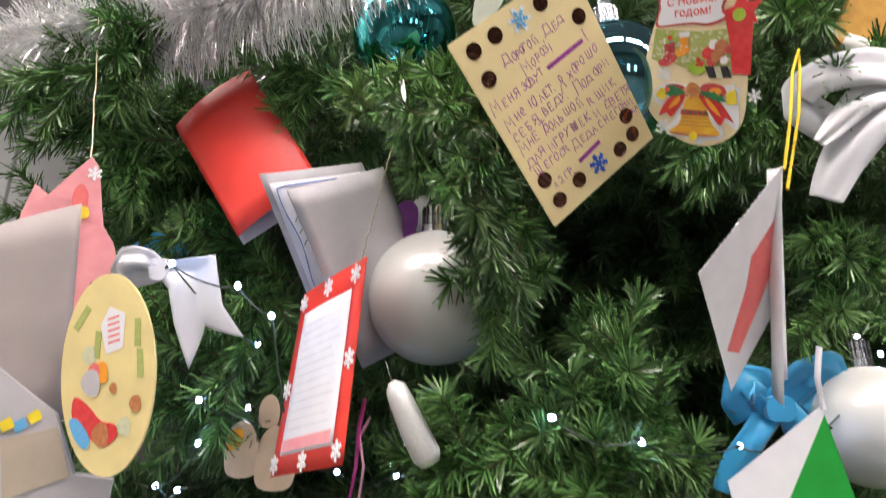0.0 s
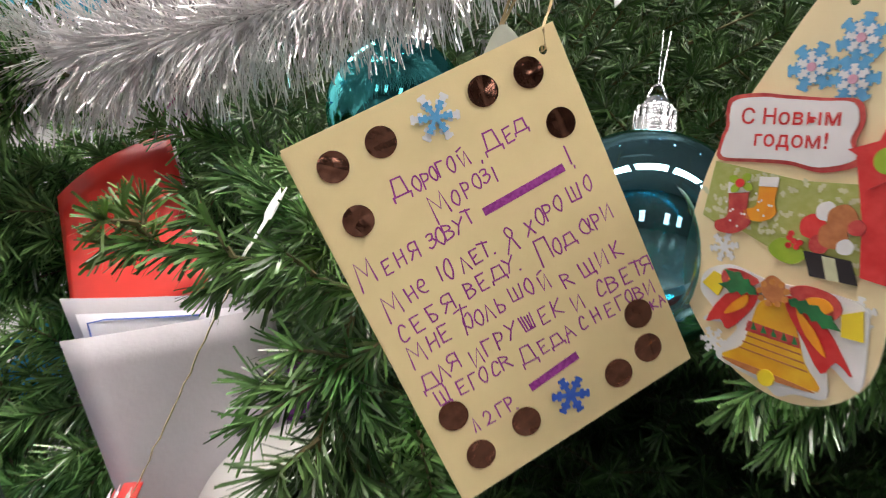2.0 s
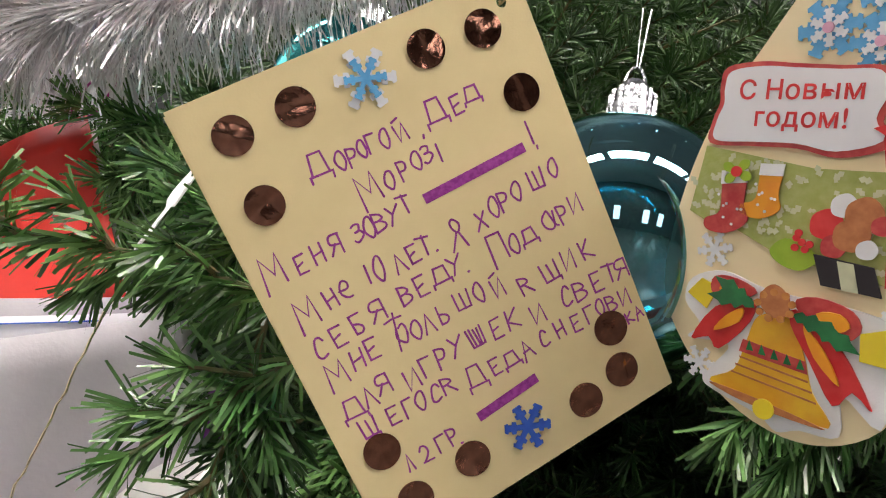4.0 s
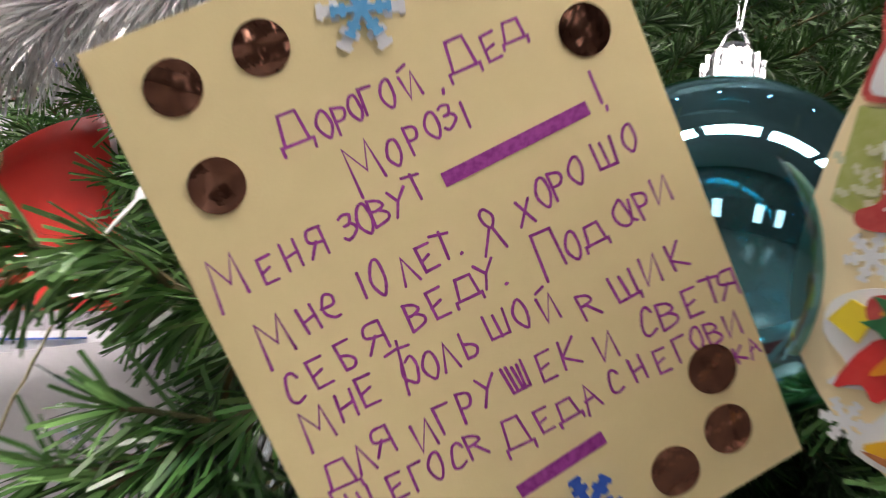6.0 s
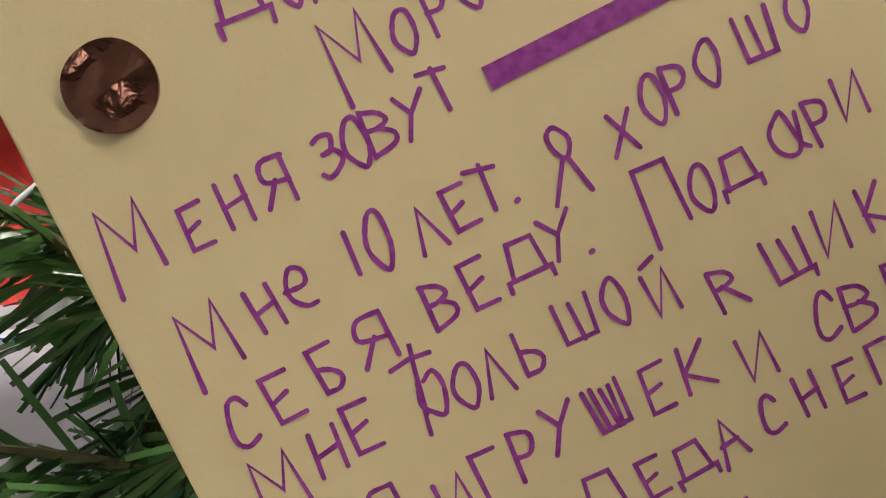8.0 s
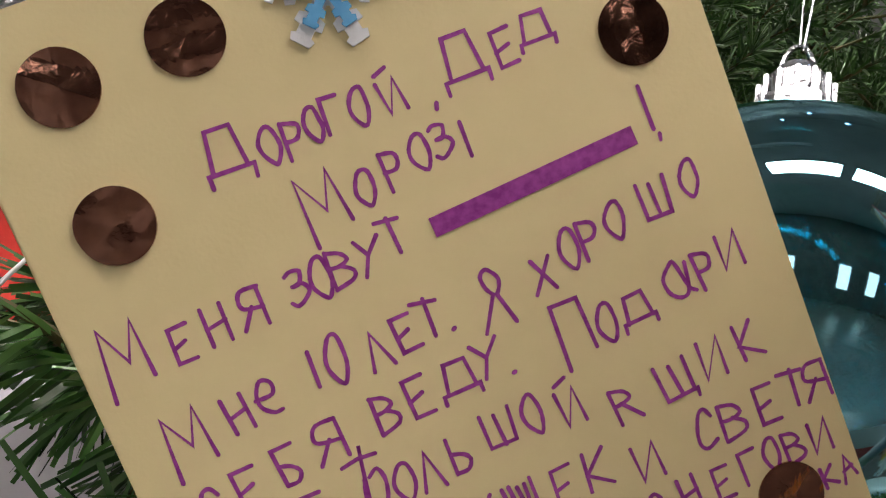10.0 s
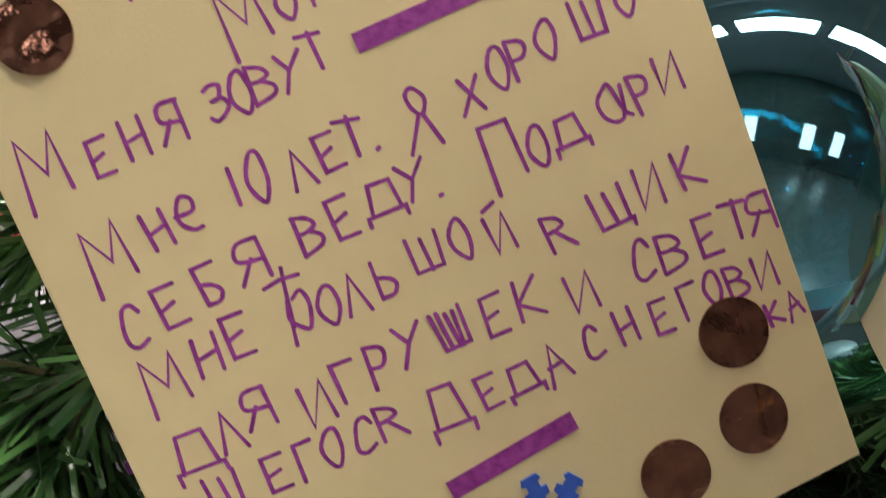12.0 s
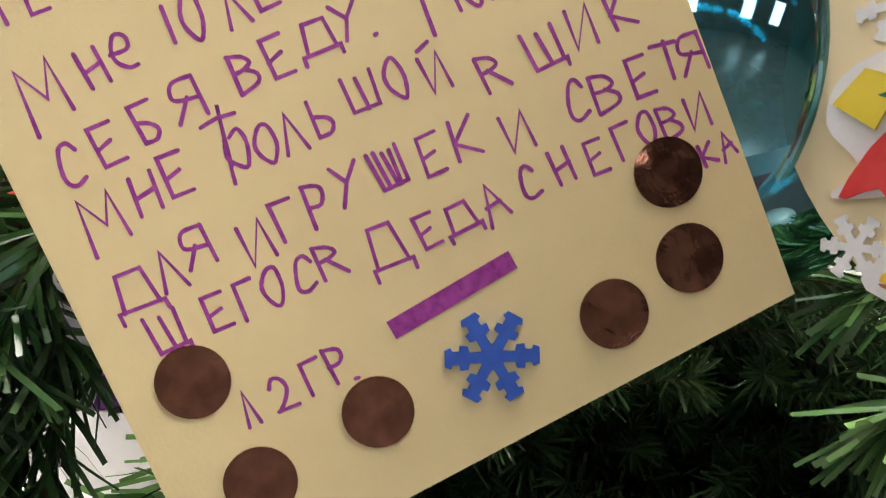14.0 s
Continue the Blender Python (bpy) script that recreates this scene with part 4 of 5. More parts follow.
binv = boot.matrix_basis.inverted()
bh = Vector((0.050, 0.082, 0.0))
part("string", tube([binv @ Vector((0.30, 0.56, 2.20)), bh + Vector((0.004, 0.03, 0.001)), bh + Vector((0.001, 0, 0.001)), bh + Vector((0, 0, -0.003)), bh + Vector((0.006, 0.03, -0.003)), binv @ Vector((0.305, 0.565, 2.20))], 0.0007), JUTE, boot, "thin jute hanging string")


# ---- baubles ----
def bauble(x, y, z, r, shell, label, group="baubles"):
    b = thing("bauble", pose(x, y, z), label, "bauble", group)
    prof = [(r * math.sin(math.pi * k / 40), -r * math.cos(math.pi * k / 40)) for k in range(39)]
    part("ball", lathe(prof, 72), shell, b, smooth=True)
    h = r * 0.988
    ridged = [(0.0, -0.03 * r), (0.215 * r, -0.03 * r), (0.22 * r, 0.12 * r), (0.198 * r, 0.14 * r), (0.203 * r, 0.28 * r), (0.182 * r, 0.30 * r), (0.187 * r, 0.44 * r), (0.15 * r, 0.48 * r), (0.12 * r, 0.56 * r), (0.0, 0.58 * r)]
    cap = part("cap", lathe([(q, h + w) for q, w in ridged], 28), CHROME, b, "ridged silver plastic cap")
    for k in range(14):
        a = k * math.tau / 14
        part("rib", block(0.026 * r, 0.026 * r, 0.44 * r, 0.196 * r * math.cos(a), 0.196 * r * math.sin(a), h + 0.22 * r, 0.006 * r), CHROME, cap)
    part("loop", tube([(0.09 * r * math.cos(k * math.pi / 10), 0, h + 0.54 * r + 0.24 * r * math.sin(k * math.pi / 10)) for k in range(11)], 0.018 * r), CHROME, b, "silver plastic loop")
    part("thread", tube([(-0.01 * r, 0, h + 1.5 * r), (0.0, 0, h + 0.77 * r), (0.02 * r, 0, h + 0.75 * r), (0.07 * r, 0, h + 1.5 * r)], 0.0006), CHROME, b, "thin silver thread")
    return b


bauble(0.1925, 0.668, 1.943, 0.0715, TEAL, "clear teal plastic bauble with silver cap beside the letter")
bauble(-0.057, 0.846, 2.147, 0.076, TEAL_DEEP, "shiny teal mirror bauble with silver cap under tinsel")
bauble(-0.009, 0.774, 1.721, 0.079, PEARL, "white pearl bauble with silver cap in front of grey card")
bauble(0.504, 0.823, 1.578, 0.070, PEARL, "white pearl bauble with silver cap beside blue bow")

# ---- red curled card ----
red = thing("red_card", pose(-0.262, 0.80, 1.93), "glossy red folded paper card, curled, hung on magenta string", "greeting card")
redo = Vector((-0.262, 0.80, 1.93))
cs = [Vector(p) - redo for p in [(-0.259, 0.805, 1.809), (-0.160, 0.81, 1.890), (-0.359, 0.803, 1.967), (-0.266, 0.796, 2.051)]]
part("front_leaf", sheet(20, 6, corner_sheet(*cs, bulge=0.013), 0.0006), RED, red, smooth=True)
cs2 = [c + Vector((0.004, 0.012, -0.006)) for c in cs]
part("back_leaf", sheet(20, 6, corner_sheet(*cs2, bulge=-0.004), 0.0006), GREY, red, "grey unprinted inner leaf", smooth=True)
part("string", tube([cs[3] + Vector(q) for q in [(-0.016, 0.0, -0.004), (-0.014, -0.006, 0.01), (-0.006, -0.004, 0.045), (0.004, -0.004, 0.06), (0.012, 0.0, 0.04), (0.003, 0.004, 0.005), (-0.012, 0.004, -0.006)]], 0.0011), MAGENTA, red, "magenta string loop")

# ---- grey folded card with a drawing ----
grey = thing("grey_card", pose(-0.12, 0.72, 1.80), "grey cardboard folded card with a drawing inside", "greeting card")
go = Vector((-0.12, 0.72, 1.80))
fl = [Vector(p) - go for p in [(-0.093, 0.790, 1.640), (0.000, 0.850, 1.706), (-0.162, 0.647, 1.800), (-0.072, 0.738, 1.874)]]
part("front_leaf", sheet(10, 10, corner_sheet(*fl, bulge=0.003), 0.0012), GREY, grey, smooth=True)
bl = [fl[0] + Vector((-0.045, 0.07, 0.022)), fl[1] + Vector((-0.02, 0.03, 0.01)), Vector((-0.204, 0.681, 1.836)) - go, fl[3] + Vector((-0.028, 0.012, 0.012))]
part("back_leaf", sheet(10, 10, corner_sheet(*bl, bulge=0.002), 0.0012), GREY, grey, smooth=True)
f = corner_sheet(*[b + Vector((0.0, -0.003, -0.001)) for b in bl], bulge=0.002)
draw = part("drawing", sheet(10, 10, lambda u, v: f(0.06 + 0.88 * u, 0.05 + 0.90 * v), 0.0004), WHITE, grey, "white sheet with a pencil drawing", smooth=True)
f2 = corner_sheet(*[b + Vector((0.0, -0.0045, -0.0015)) for b in bl], bulge=0.002)
part("drawn_line", tube([f2(0.12 + 0.02 * math.sin(k), 0.12 + 0.8 * k / 12) for k in range(13)] + [f2(0.2 + 0.1 * k, 0.93) for k in range(6)], 0.0006, 4), BLUE, draw, "blue drawn border line")
part("drawn_twig", tube([f2(0.22, 0.86), f2(0.20, 0.75), f2(0.22, 0.62)], 0.0008, 4), LEAF, draw, "green drawn twig")
for k in range(6):
    part("drawn_twig", tube([f2(0.205, 0.66 + 0.03 * k), f2(0.205 + (0.07 if k % 2 else -0.05), 0.63 + 0.03 * k)], 0.0006, 4), LEAF, draw, "green drawn twig")
part("drawn_ball", tube([f2(0.24 + 0.03 * math.cos(k * 0.7), 0.58 + 0.022 * math.sin(k * 0.7)) for k in range(10)], 0.0007, 4), REDP, draw, "red drawn ball")

# ---- red framed letter ----
fram = thing("framed_letter", pose(-0.12, 0.72, 1.64), "white letter sheet on a red card with snowflake stickers", "greeting card")
fo = Vector((-0.12, 0.72, 1.64))
fc = [Vector(p) - fo for p in [(-0.188, 0.782, 1.520), (-0.095, 0.672, 1.528), (-0.164, 0.775, 1.724), (-0.078, 0.657, 1.731)]]
g = corner_sheet(*fc, bulge=0.002)
part("backing", sheet(8, 8, g, 0.0010), RED, fram, smooth=True)
nrm = (fc[1] - fc[0]).cross(fc[2] - fc[0]).normalized() * 0.0016
page = part("page", sheet(8, 8, lambda u, v: g(0.13 + 0.74 * u, 0.10 + 0.76 * v) + nrm, 0.0004), WHITE, fram, "white lined letter page", smooth=True)
for k in range(13):
    part("text_bar", sheet(6, 1, lambda u, v, k=k: g(0.2 + (0.6 - 0.05 * (k % 3)) * u, 0.22 + 0.046 * k + 0.008 * v) + nrm * 1.4, 0.0002), FAINT, page, "faint grey bar of writing")
part("faded_print", sheet(6, 2, lambda u, v: g(0.16 + 0.68 * u, 0.115 + 0.06 * v) + nrm * 1.4, 0.0002), PINK, page, "faded pink print at the foot")
ux, uy = (fc[1] - fc[0]).normalized(), (fc[2] - fc[0]).normalized()
fm = Matrix((ux, uy, ux.cross(uy))).transposed().to_4x4()
for u, v in [(0.08, 0.93), (0.5, 0.94), (0.9, 0.93), (0.95, 0.5), (0.05, 0.45), (0.06, 0.06), (0.5, 0.05), (0.93, 0.07)]:
    part("snowflake_sticker", cutout(flake_outline(0.0105, 0.15), 0.0006), FOAM, fram, "white paper snowflake", Matrix.Translation(g(u, v) + nrm) @ fm)
part("cord", tube(sag(g(0.92, 0.97), Vector((-0.044, 0.617, 1.868)) - fo, 0.0, 22, 0.0008), 0.0007), GOLD_CORD, fram, "glittering gold cord")

# ---- oval wooden tag ----
oval = thing("oval_tag", pose(-0.34, 0.692, 1.617, 105, 0, -15), "oval cream tag with cut-out stickers of a red car", "gift tag")
part("plate", cutout(at_xy(disc(0.102, 48, sx=0.55), 0, 0, -4), 0.003, -0.003), material("cream_tag", (0.80, 0.66, 0.30), 0.5, scale=20), oval)
part("car_print", cutout(smooth_outline(mm([(-40, -22), (-24, -30), (-8, -46), (8, -50), (10, -62), (-6, -72), (-24, -62), (-42, -46)]), 3), 0.0006, 0.0002), REDP, oval, "red printed car")
part("car_side", cutout(smooth_outline(mm([(-46, -46), (-36, -44), (-22, -62), (-26, -74), (-38, -66)]), 3), 0.0006, 0.0010), LIGHTBLUE, oval, "blue-green printed car side")
for x, y, r, mat in [(-8, -60, 9, BROWN), (-18, -8, 10, GREY), (-6, 2, 8, ORANGE), (-20, 20, 7, OLIVE_PALE), (-14, 4, 6, PALE_RED), (8, -14, 4, BROWN), (34, -30, 6, BROWN), (20, -52, 7, OLIVE_PALE)]:
    part("sticker_print", cutout(smooth_outline(mm([(x + r * math.cos(k * 1.05) * (1 + 0.3 * (k % 2)), y + 1.4 * r * math.sin(k * 1.05)) for k in range(6)]), 3), 0.0004, 0.0008 + abs(x) * 1e-5), mat, oval, "small printed sticker shape")
part("note", cutout(mm([(0, 20), (20, 26), (24, 60), (6, 68), (-6, 50)]), 0.0004, 0.0004), WHITE, oval, "white note with pink bars")
for k in range(5):
    part("text_bar", cutout(mm([(3, 30 + 6 * k), (17, 33 + 6 * k), (17, 35 + 6 * k), (3, 32 + 6 * k)]), 0.0001, 0.001), PALE_RED, oval, "pink bar of writing")
for x, y, a in [(-28, 58, 50), (38, 40, 85), (40, 10, 88), (-10, 30, 80)]:
    part("ribbon_print", cutout(at_xy(mm([(-14, -4), (14, -3), (14, 4), (-14, 3)]), x / 1000, y / 1000, a), 0.0006, 0.0004), OLIVE, oval, "olive gold printed ribbon")

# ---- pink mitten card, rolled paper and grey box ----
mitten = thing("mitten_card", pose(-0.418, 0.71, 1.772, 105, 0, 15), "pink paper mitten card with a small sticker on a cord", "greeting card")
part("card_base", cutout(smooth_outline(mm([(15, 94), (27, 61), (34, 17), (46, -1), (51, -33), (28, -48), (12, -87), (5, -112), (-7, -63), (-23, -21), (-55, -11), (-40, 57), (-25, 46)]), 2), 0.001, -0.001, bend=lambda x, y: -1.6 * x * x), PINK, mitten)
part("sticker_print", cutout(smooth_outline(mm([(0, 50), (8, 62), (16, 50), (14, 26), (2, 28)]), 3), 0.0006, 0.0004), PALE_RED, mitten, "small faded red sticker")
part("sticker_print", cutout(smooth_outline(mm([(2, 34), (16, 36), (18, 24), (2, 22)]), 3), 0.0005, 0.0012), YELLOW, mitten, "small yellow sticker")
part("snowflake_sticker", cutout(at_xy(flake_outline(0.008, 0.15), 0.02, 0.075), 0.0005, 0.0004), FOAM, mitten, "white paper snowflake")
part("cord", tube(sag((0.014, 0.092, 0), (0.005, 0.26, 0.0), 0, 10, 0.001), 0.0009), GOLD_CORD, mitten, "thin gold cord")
roll = thing("rolled_paper", pose(-0.432, 0.701, 1.68, 105, 0, 20), "pale grey-pink rolled paper sheet hanging beside tag", "paper roll")
part("sheet", sheet(16, 6, lambda u, v: Vector((-0.075 + 0.105 * u + 0.012 * (1 - v), 0.075 - 0.18 * (1 - v) + 0.05 * u * v, 0.012 * math.sin(math.pi * u))), 0.0006), material("greyish_pink_paper", (0.38, 0.33, 0.32), 0.65, scale=15), roll, smooth=True)
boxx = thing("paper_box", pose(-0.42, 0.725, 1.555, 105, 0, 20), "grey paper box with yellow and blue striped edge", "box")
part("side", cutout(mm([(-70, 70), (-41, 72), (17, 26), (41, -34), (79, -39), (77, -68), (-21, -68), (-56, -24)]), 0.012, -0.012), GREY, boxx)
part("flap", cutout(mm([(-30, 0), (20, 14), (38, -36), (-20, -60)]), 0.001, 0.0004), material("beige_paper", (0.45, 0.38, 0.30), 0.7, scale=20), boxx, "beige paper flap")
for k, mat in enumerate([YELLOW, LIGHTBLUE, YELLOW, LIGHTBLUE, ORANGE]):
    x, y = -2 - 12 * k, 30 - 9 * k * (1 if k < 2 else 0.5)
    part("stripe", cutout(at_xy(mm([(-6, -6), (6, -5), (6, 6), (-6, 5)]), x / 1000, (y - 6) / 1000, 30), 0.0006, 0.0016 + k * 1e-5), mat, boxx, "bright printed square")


# ---- satin bows ----
def ribbon(points, width, twist=0.0):
    """A ribbon of cloth along points, standing across the view."""
    pts = [Vector(p) for p in points]
    n = len(pts)

    def f(u, v):
        s = u * (n - 1)
        i = min(int(s), n - 2)
        a, b, c, d = pts[max(i - 1, 0)], pts[i], pts[i + 1], pts[min(i + 2, n - 1)]
        t = s - i
        p = 0.5 * (2 * b + (c - a) * t + (2 * a - 5 * b + 4 * c - d) * t * t + (3 * b - a - 3 * c + d) * t ** 3)
        t_dir = (c - b).normalized()
        side = Vector((-t_dir.y, t_dir.x, 0.25 + twist * u)).normalized()
        w = width(u) if callable(width) else width
        return p + side * w * (v - 0.5) + Vector((0, 0, 0.003 * math.sin(9 * v + 5 * u)))
    return sheet(24, 6, f, 0.0004)


wb = thing("satin_bow", pose(-0.293, 0.750, 1.695, 105, 0, 0), "white satin ribbon bow tied beside a fairy light", "bow", "bows")
TAIL_LEFT, TAIL_RIGHT = [Vector(p) for p in mm([(-30, 44), (-14, 28), (-6, -12), (10, -62)])], [Vector(p) for p in mm([(-26, 58), (38, 66), (47, 10), (70, -26)])]


def along(pts, t):
    i = min(int(t * 3), 2)
    return pts[i].lerp(pts[i + 1], t * 3 - i)


def notched_tail(u, v):
    """A wide ribbon end, gathered at the knot, with a notch between its two points."""
    t = v * (1 - 0.24 * (1 - abs(2 * u - 1)))
    p = along(TAIL_LEFT, t).lerp(along(TAIL_RIGHT, t), u)
    return Vector((p.x, p.y, 0.005 + 0.005 * math.sin(7 * u + 2.5 * v) * (1 - 0.4 * v) + 0.004 * math.sin(3 * v)))


part("tail", sheet(18, 24, notched_tail, 0.0006), SATIN, wb, "wide notched ribbon tail", smooth=True)
part("loop", ribbon([(-0.026, 0.050, 0.002), (-0.044, 0.064, 0.014), (-0.070, 0.058, 0.010), (-0.060, 0.042, 0.004), (-0.028, 0.046, 0.0)], lambda u: 0.016 + 0.012 * math.sin(math.pi * u)), SATIN, wb, smooth=True)
part("knot", cutout(smooth_outline(mm([(-34, 60), (-18, 60), (-18, 40), (-34, 40)]), 4), 0.016, -0.002), SATIN, wb)
rb = thing("satin_bow", pose(0.475, 0.702, 1.911, 105, 0, -20), "large white satin bow with wide pointed tails", "bow", "bows")
part("loop", ribbon([(0.06, 0.055, 0.0), (0.02, 0.06, 0.02), (-0.03, 0.055, 0.02), (-0.05, 0.035, 0.006), (-0.02, 0.0, 0.004)], lambda u: 0.05 - 0.01 * u), SATIN, rb, smooth=True)
part("tail", ribbon([(0.055, 0.03, 0.01), (0.02, 0.0, 0.016), (-0.015, -0.045, 0.014), (-0.036, -0.085, 0.01)], lambda u: 0.075 - 0.04 * u), SATIN, rb, smooth=True)
part("tail", ribbon([(0.05, 0.04, 0.004), (0.01, 0.02, 0.02), (-0.036, -0.02, 0.018)], lambda u: 0.06 - 0.045 * u), SATIN, rb, smooth=True)
bb = thing("satin_bow", pose(0.398, 0.835, 1.602, 105, 0, 0), "bright blue satin ribbon bow with long tail", "bow", "bows")
part("loop", ribbon([(0.0, 0.0, 0.0), (-0.03, 0.035, 0.014), (-0.05, 0.02, 0.016), (-0.03, -0.01, 0.006)], 0.045), BLUE_SATIN, bb, smooth=True)
part("loop", ribbon([(0.0, 0.0, 0.0), (0.04, 0.045, 0.016), (0.07, 0.035, 0.012), (0.04, -0.01, 0.004)], 0.045), BLUE_SATIN, bb, smooth=True)
part("tail", ribbon([(-0.005, 0.0, 0.004), (-0.03, -0.03, 0.014), (-0.052, -0.065, 0.01), (-0.062, -0.10, 0.008)], 0.034), BLUE_SATIN, bb, smooth=True)
part("tail", ribbon([(0.005, 0.0, 0.004), (0.02, -0.02, 0.014), (0.03, -0.05, 0.01)], 0.034), BLUE_SATIN, bb, smooth=True)
part("knot", cutout(smooth_outline(mm([(-14, 12), (14, 12), (14, -12), (-14, -12)]), 4), 0.02, -0.002), BLUE_SATIN, bb)


# ---- white folded card with a red shape ----
def zigzag(a, b, n, d):
    a, b = Vector(a), Vector(b)
    s = Vector((-(b - a).y, (b - a).x)).normalized() * d
    return [tuple(a.lerp(b, i / n) + (s if i % 2 else Vector((0, 0)))) for i in range(n)]


tent = thing("folded_card", pose(0.29, 0.63, 1.69), "white folded card with zigzag edge and red shape, yellow cord", "greeting card")
to = Vector((0.29, 0.63, 1.69))
A, Lc, Bc, F, R2 = (Vector(p) - to for p in [(0.327, 0.590, 1.800), (0.229, 0.583, 1.688), (0.288, 0.690, 1.600), (0.345, 0.680, 1.690), (0.345, 0.700, 1.585)])
ax = (A - Lc).normalized()
ay = (Lc - Bc - ax * (Lc - Bc).dot(ax)).normalized()
az_ = ax.cross(ay)
tm = Matrix((ax, ay, az_)).transposed().to_4x4()
tm.translation = Lc
ti = tm.inverted()
lo = [(ti @ p).to_2d() for p in (Lc, A, F, Bc)]
part("front_leaf", cutout(zigzag(lo[0], lo[1], 44, 0.0012) + [tuple(lo[1]), tuple(lo[2]), tuple(lo[3])], 0.0006), WHITE, tent, m=tm)
shape = [lo[0].lerp(lo[1], s).lerp(lo[3].lerp(lo[2], s), t) for s, t in ((0.90, 0.30), (0.56, 0.33), (0.46, 0.48), (0.08, 0.70), (0.22, 0.84), (0.68, 0.72), (0.88, 0.62))]
for zz in (-0.0005, 0.0007):
    part("red_shape", cutout([tuple(p) for p in shape], 0.0004, zz), PALE_RED, tent, "faded red paper shape", m=tm)
mid = (A + F + Bc) / 3
part("back_leaf", sheet(6, 10, corner_sheet(R2 + Vector((-0.006, -0.01, 0)), R2 + Vector((0.012, 0.01, 0.03)), A + Vector((-0.002, 0, -0.002)), A + Vector((0.004, 0.012, 0)), bulge=-0.012), 0.0006), WHITE, tent, smooth=True)
part("cord", tube([Vector(p) - to for p in [(0.327, 0.588, 1.795), (0.350, 0.60, 1.86), (0.385, 0.64, 1.94), (0.41, 0.66, 1.985)]], 0.0016), YELLOW_CORD, tent, "thick yellow cord")
part("cord", tube([Vector(p) - to for p in [(0.333, 0.600, 1.780), (0.365, 0.61, 1.87), (0.40, 0.65, 1.95), (0.415, 0.67, 1.985)]], 0.0016), YELLOW_CORD, tent, "thick yellow cord")

# ---- green and white pennant card ----
pen = thing("pennant_card", pose(0.359, 0.685, 1.536, 105, 0, -20), "green triangular card on a white folded card", "greeting card")
part("green_side", cutout(mm([(12, 40), (-28, -38), (-45, -80), (46, -78), (28, -38)]), 0.001, 0.0008), GREEN, pen)
part("white_side", cutout(mm([(12, 50), (-82, -22), (-80, -40), (-74, -81), (-20, -81), (-22, -40), (12, 40)]), 0.001, -0.0006), WHITE, pen)
part("ribbon", tube([(0.012, 0.045, 0), (0.010, 0.075, 0.004), (0.016, 0.105, 0.0)], 0.003), SATIN, pen, "white ribbon loop")

# ---- smaller ornaments ----
can = thing("glitter_icicle", pose(-0.030, 0.678, 1.567, 105, 0, 0), "white glittering finger-shaped hanging ornament", "ornament")
part("body", tube([(-0.020, 0.040, 0), (-0.016, 0.034, 0), (-0.010, 0.02, 0), (0.002, -0.006, 0), (0.014, -0.03, 0), (0.018, -0.038, 0)], [0.004, 0.0105, 0.0125, 0.014, 0.0145, 0.010], 18), GLITTER, can, smooth=True)
part("loop", tube([(-0.020, 0.040, 0), (-0.023, 0.05, 0), (-0.026, 0.06, 0)], 0.0008), CHROME, can, "silver loop")
top = thing("white_card", pose(0.149, 0.558, 2.064, 110, 0, -10), "white card with a zigzag cut edge", "greeting card")
part("front_leaf", cutout(zigzag((-0.040, 0.042), (0.002, -0.026), 16, 0.0022) + zigzag((0.002, -0.026), (0.040, 0.014), 2, 0.0) + [(0.040, 0.014), (0.024, 0.055)], 0.0008), WHITE, top)
part("back_leaf", cutout(mm([(-36, 42), (4, -20), (40, 16), (24, 55)]), 0.0006, -0.003), WHITE, top)
lf = thing("felt_leaf", pose(0.062, 0.733, 2.116, 100, 0, -20), "pale white-green felt leaf hung by jute ribbon", "ornament")
part("blade", cutout(smooth_outline(mm([(-3, 50), (19, 30), (22, 3), (6, -20), (-24, -32), (-18, 11)]), 4), 0.0015, bend=lambda x, y: 3 * x * x), material("pale_felt", (0.60, 0.63, 0.52), 0.8, scale=20, bump=0.4), lf)
part("ribbon", tube([(-0.003, 0.05, 0), (0.004, 0.075, 0.002), (0.022, 0.12, 0)], 0.0016), JUTE, lf, "jute ribbon")
part("ribbon", tube([(-0.001, 0.05, 0), (0.012, 0.08, 0.002), (0.03, 0.12, 0)], 0.0016), JUTE, lf, "jute ribbon")
cy_ = thing("cyan_card", pose(-0.451, 0.728, 2.162, 105, 0, 10), "bright cyan paper card with an orange dotted cone", "greeting card")
part("sheet", cutout(mm([(-52, 79), (13, 92), (20, 46), (20, -30), (8, -52), (-22, -35), (-44, 34)]), 0.0012), CYAN, cy_)
cone = thing("dotted_cone", pose(-0.385, 0.735, 2.185), "blue-green paper cone with orange dots and yellow flap", "ornament")
part("cone", lathe([(0.0, -0.05), (0.012, -0.045), (0.030, 0.0), (0.042, 0.04), (0.0, 0.042)], 24), CYAN, cone, smooth=True)
part("flap", cutout(mm([(0, 0), (34, 6), (30, 40), (6, 36)]), 0.001), YELLOW, cone, "yellow paper flap", pose(0.02, -0.01, 0.0, 90, 0, 10))
for k in range(8):
    a, h = -2.6 + 0.28 * k, 0.03 * ((k * 37) % 10) / 10
    r = 0.030 + 0.3 * h
    part("dot", lathe([(0.0, -0.003), (0.003, 0), (0.0, 0.003)], 8), ORANGE, cone, "orange dot", Matrix.Translation((r * math.cos(a), r * math.sin(a), h)))
gn = thing("gold_ornament", pose(0.532, 0.705, 2.069, 105, 0, -10), "gold felt bell shape with white fluffy trim", "ornament")
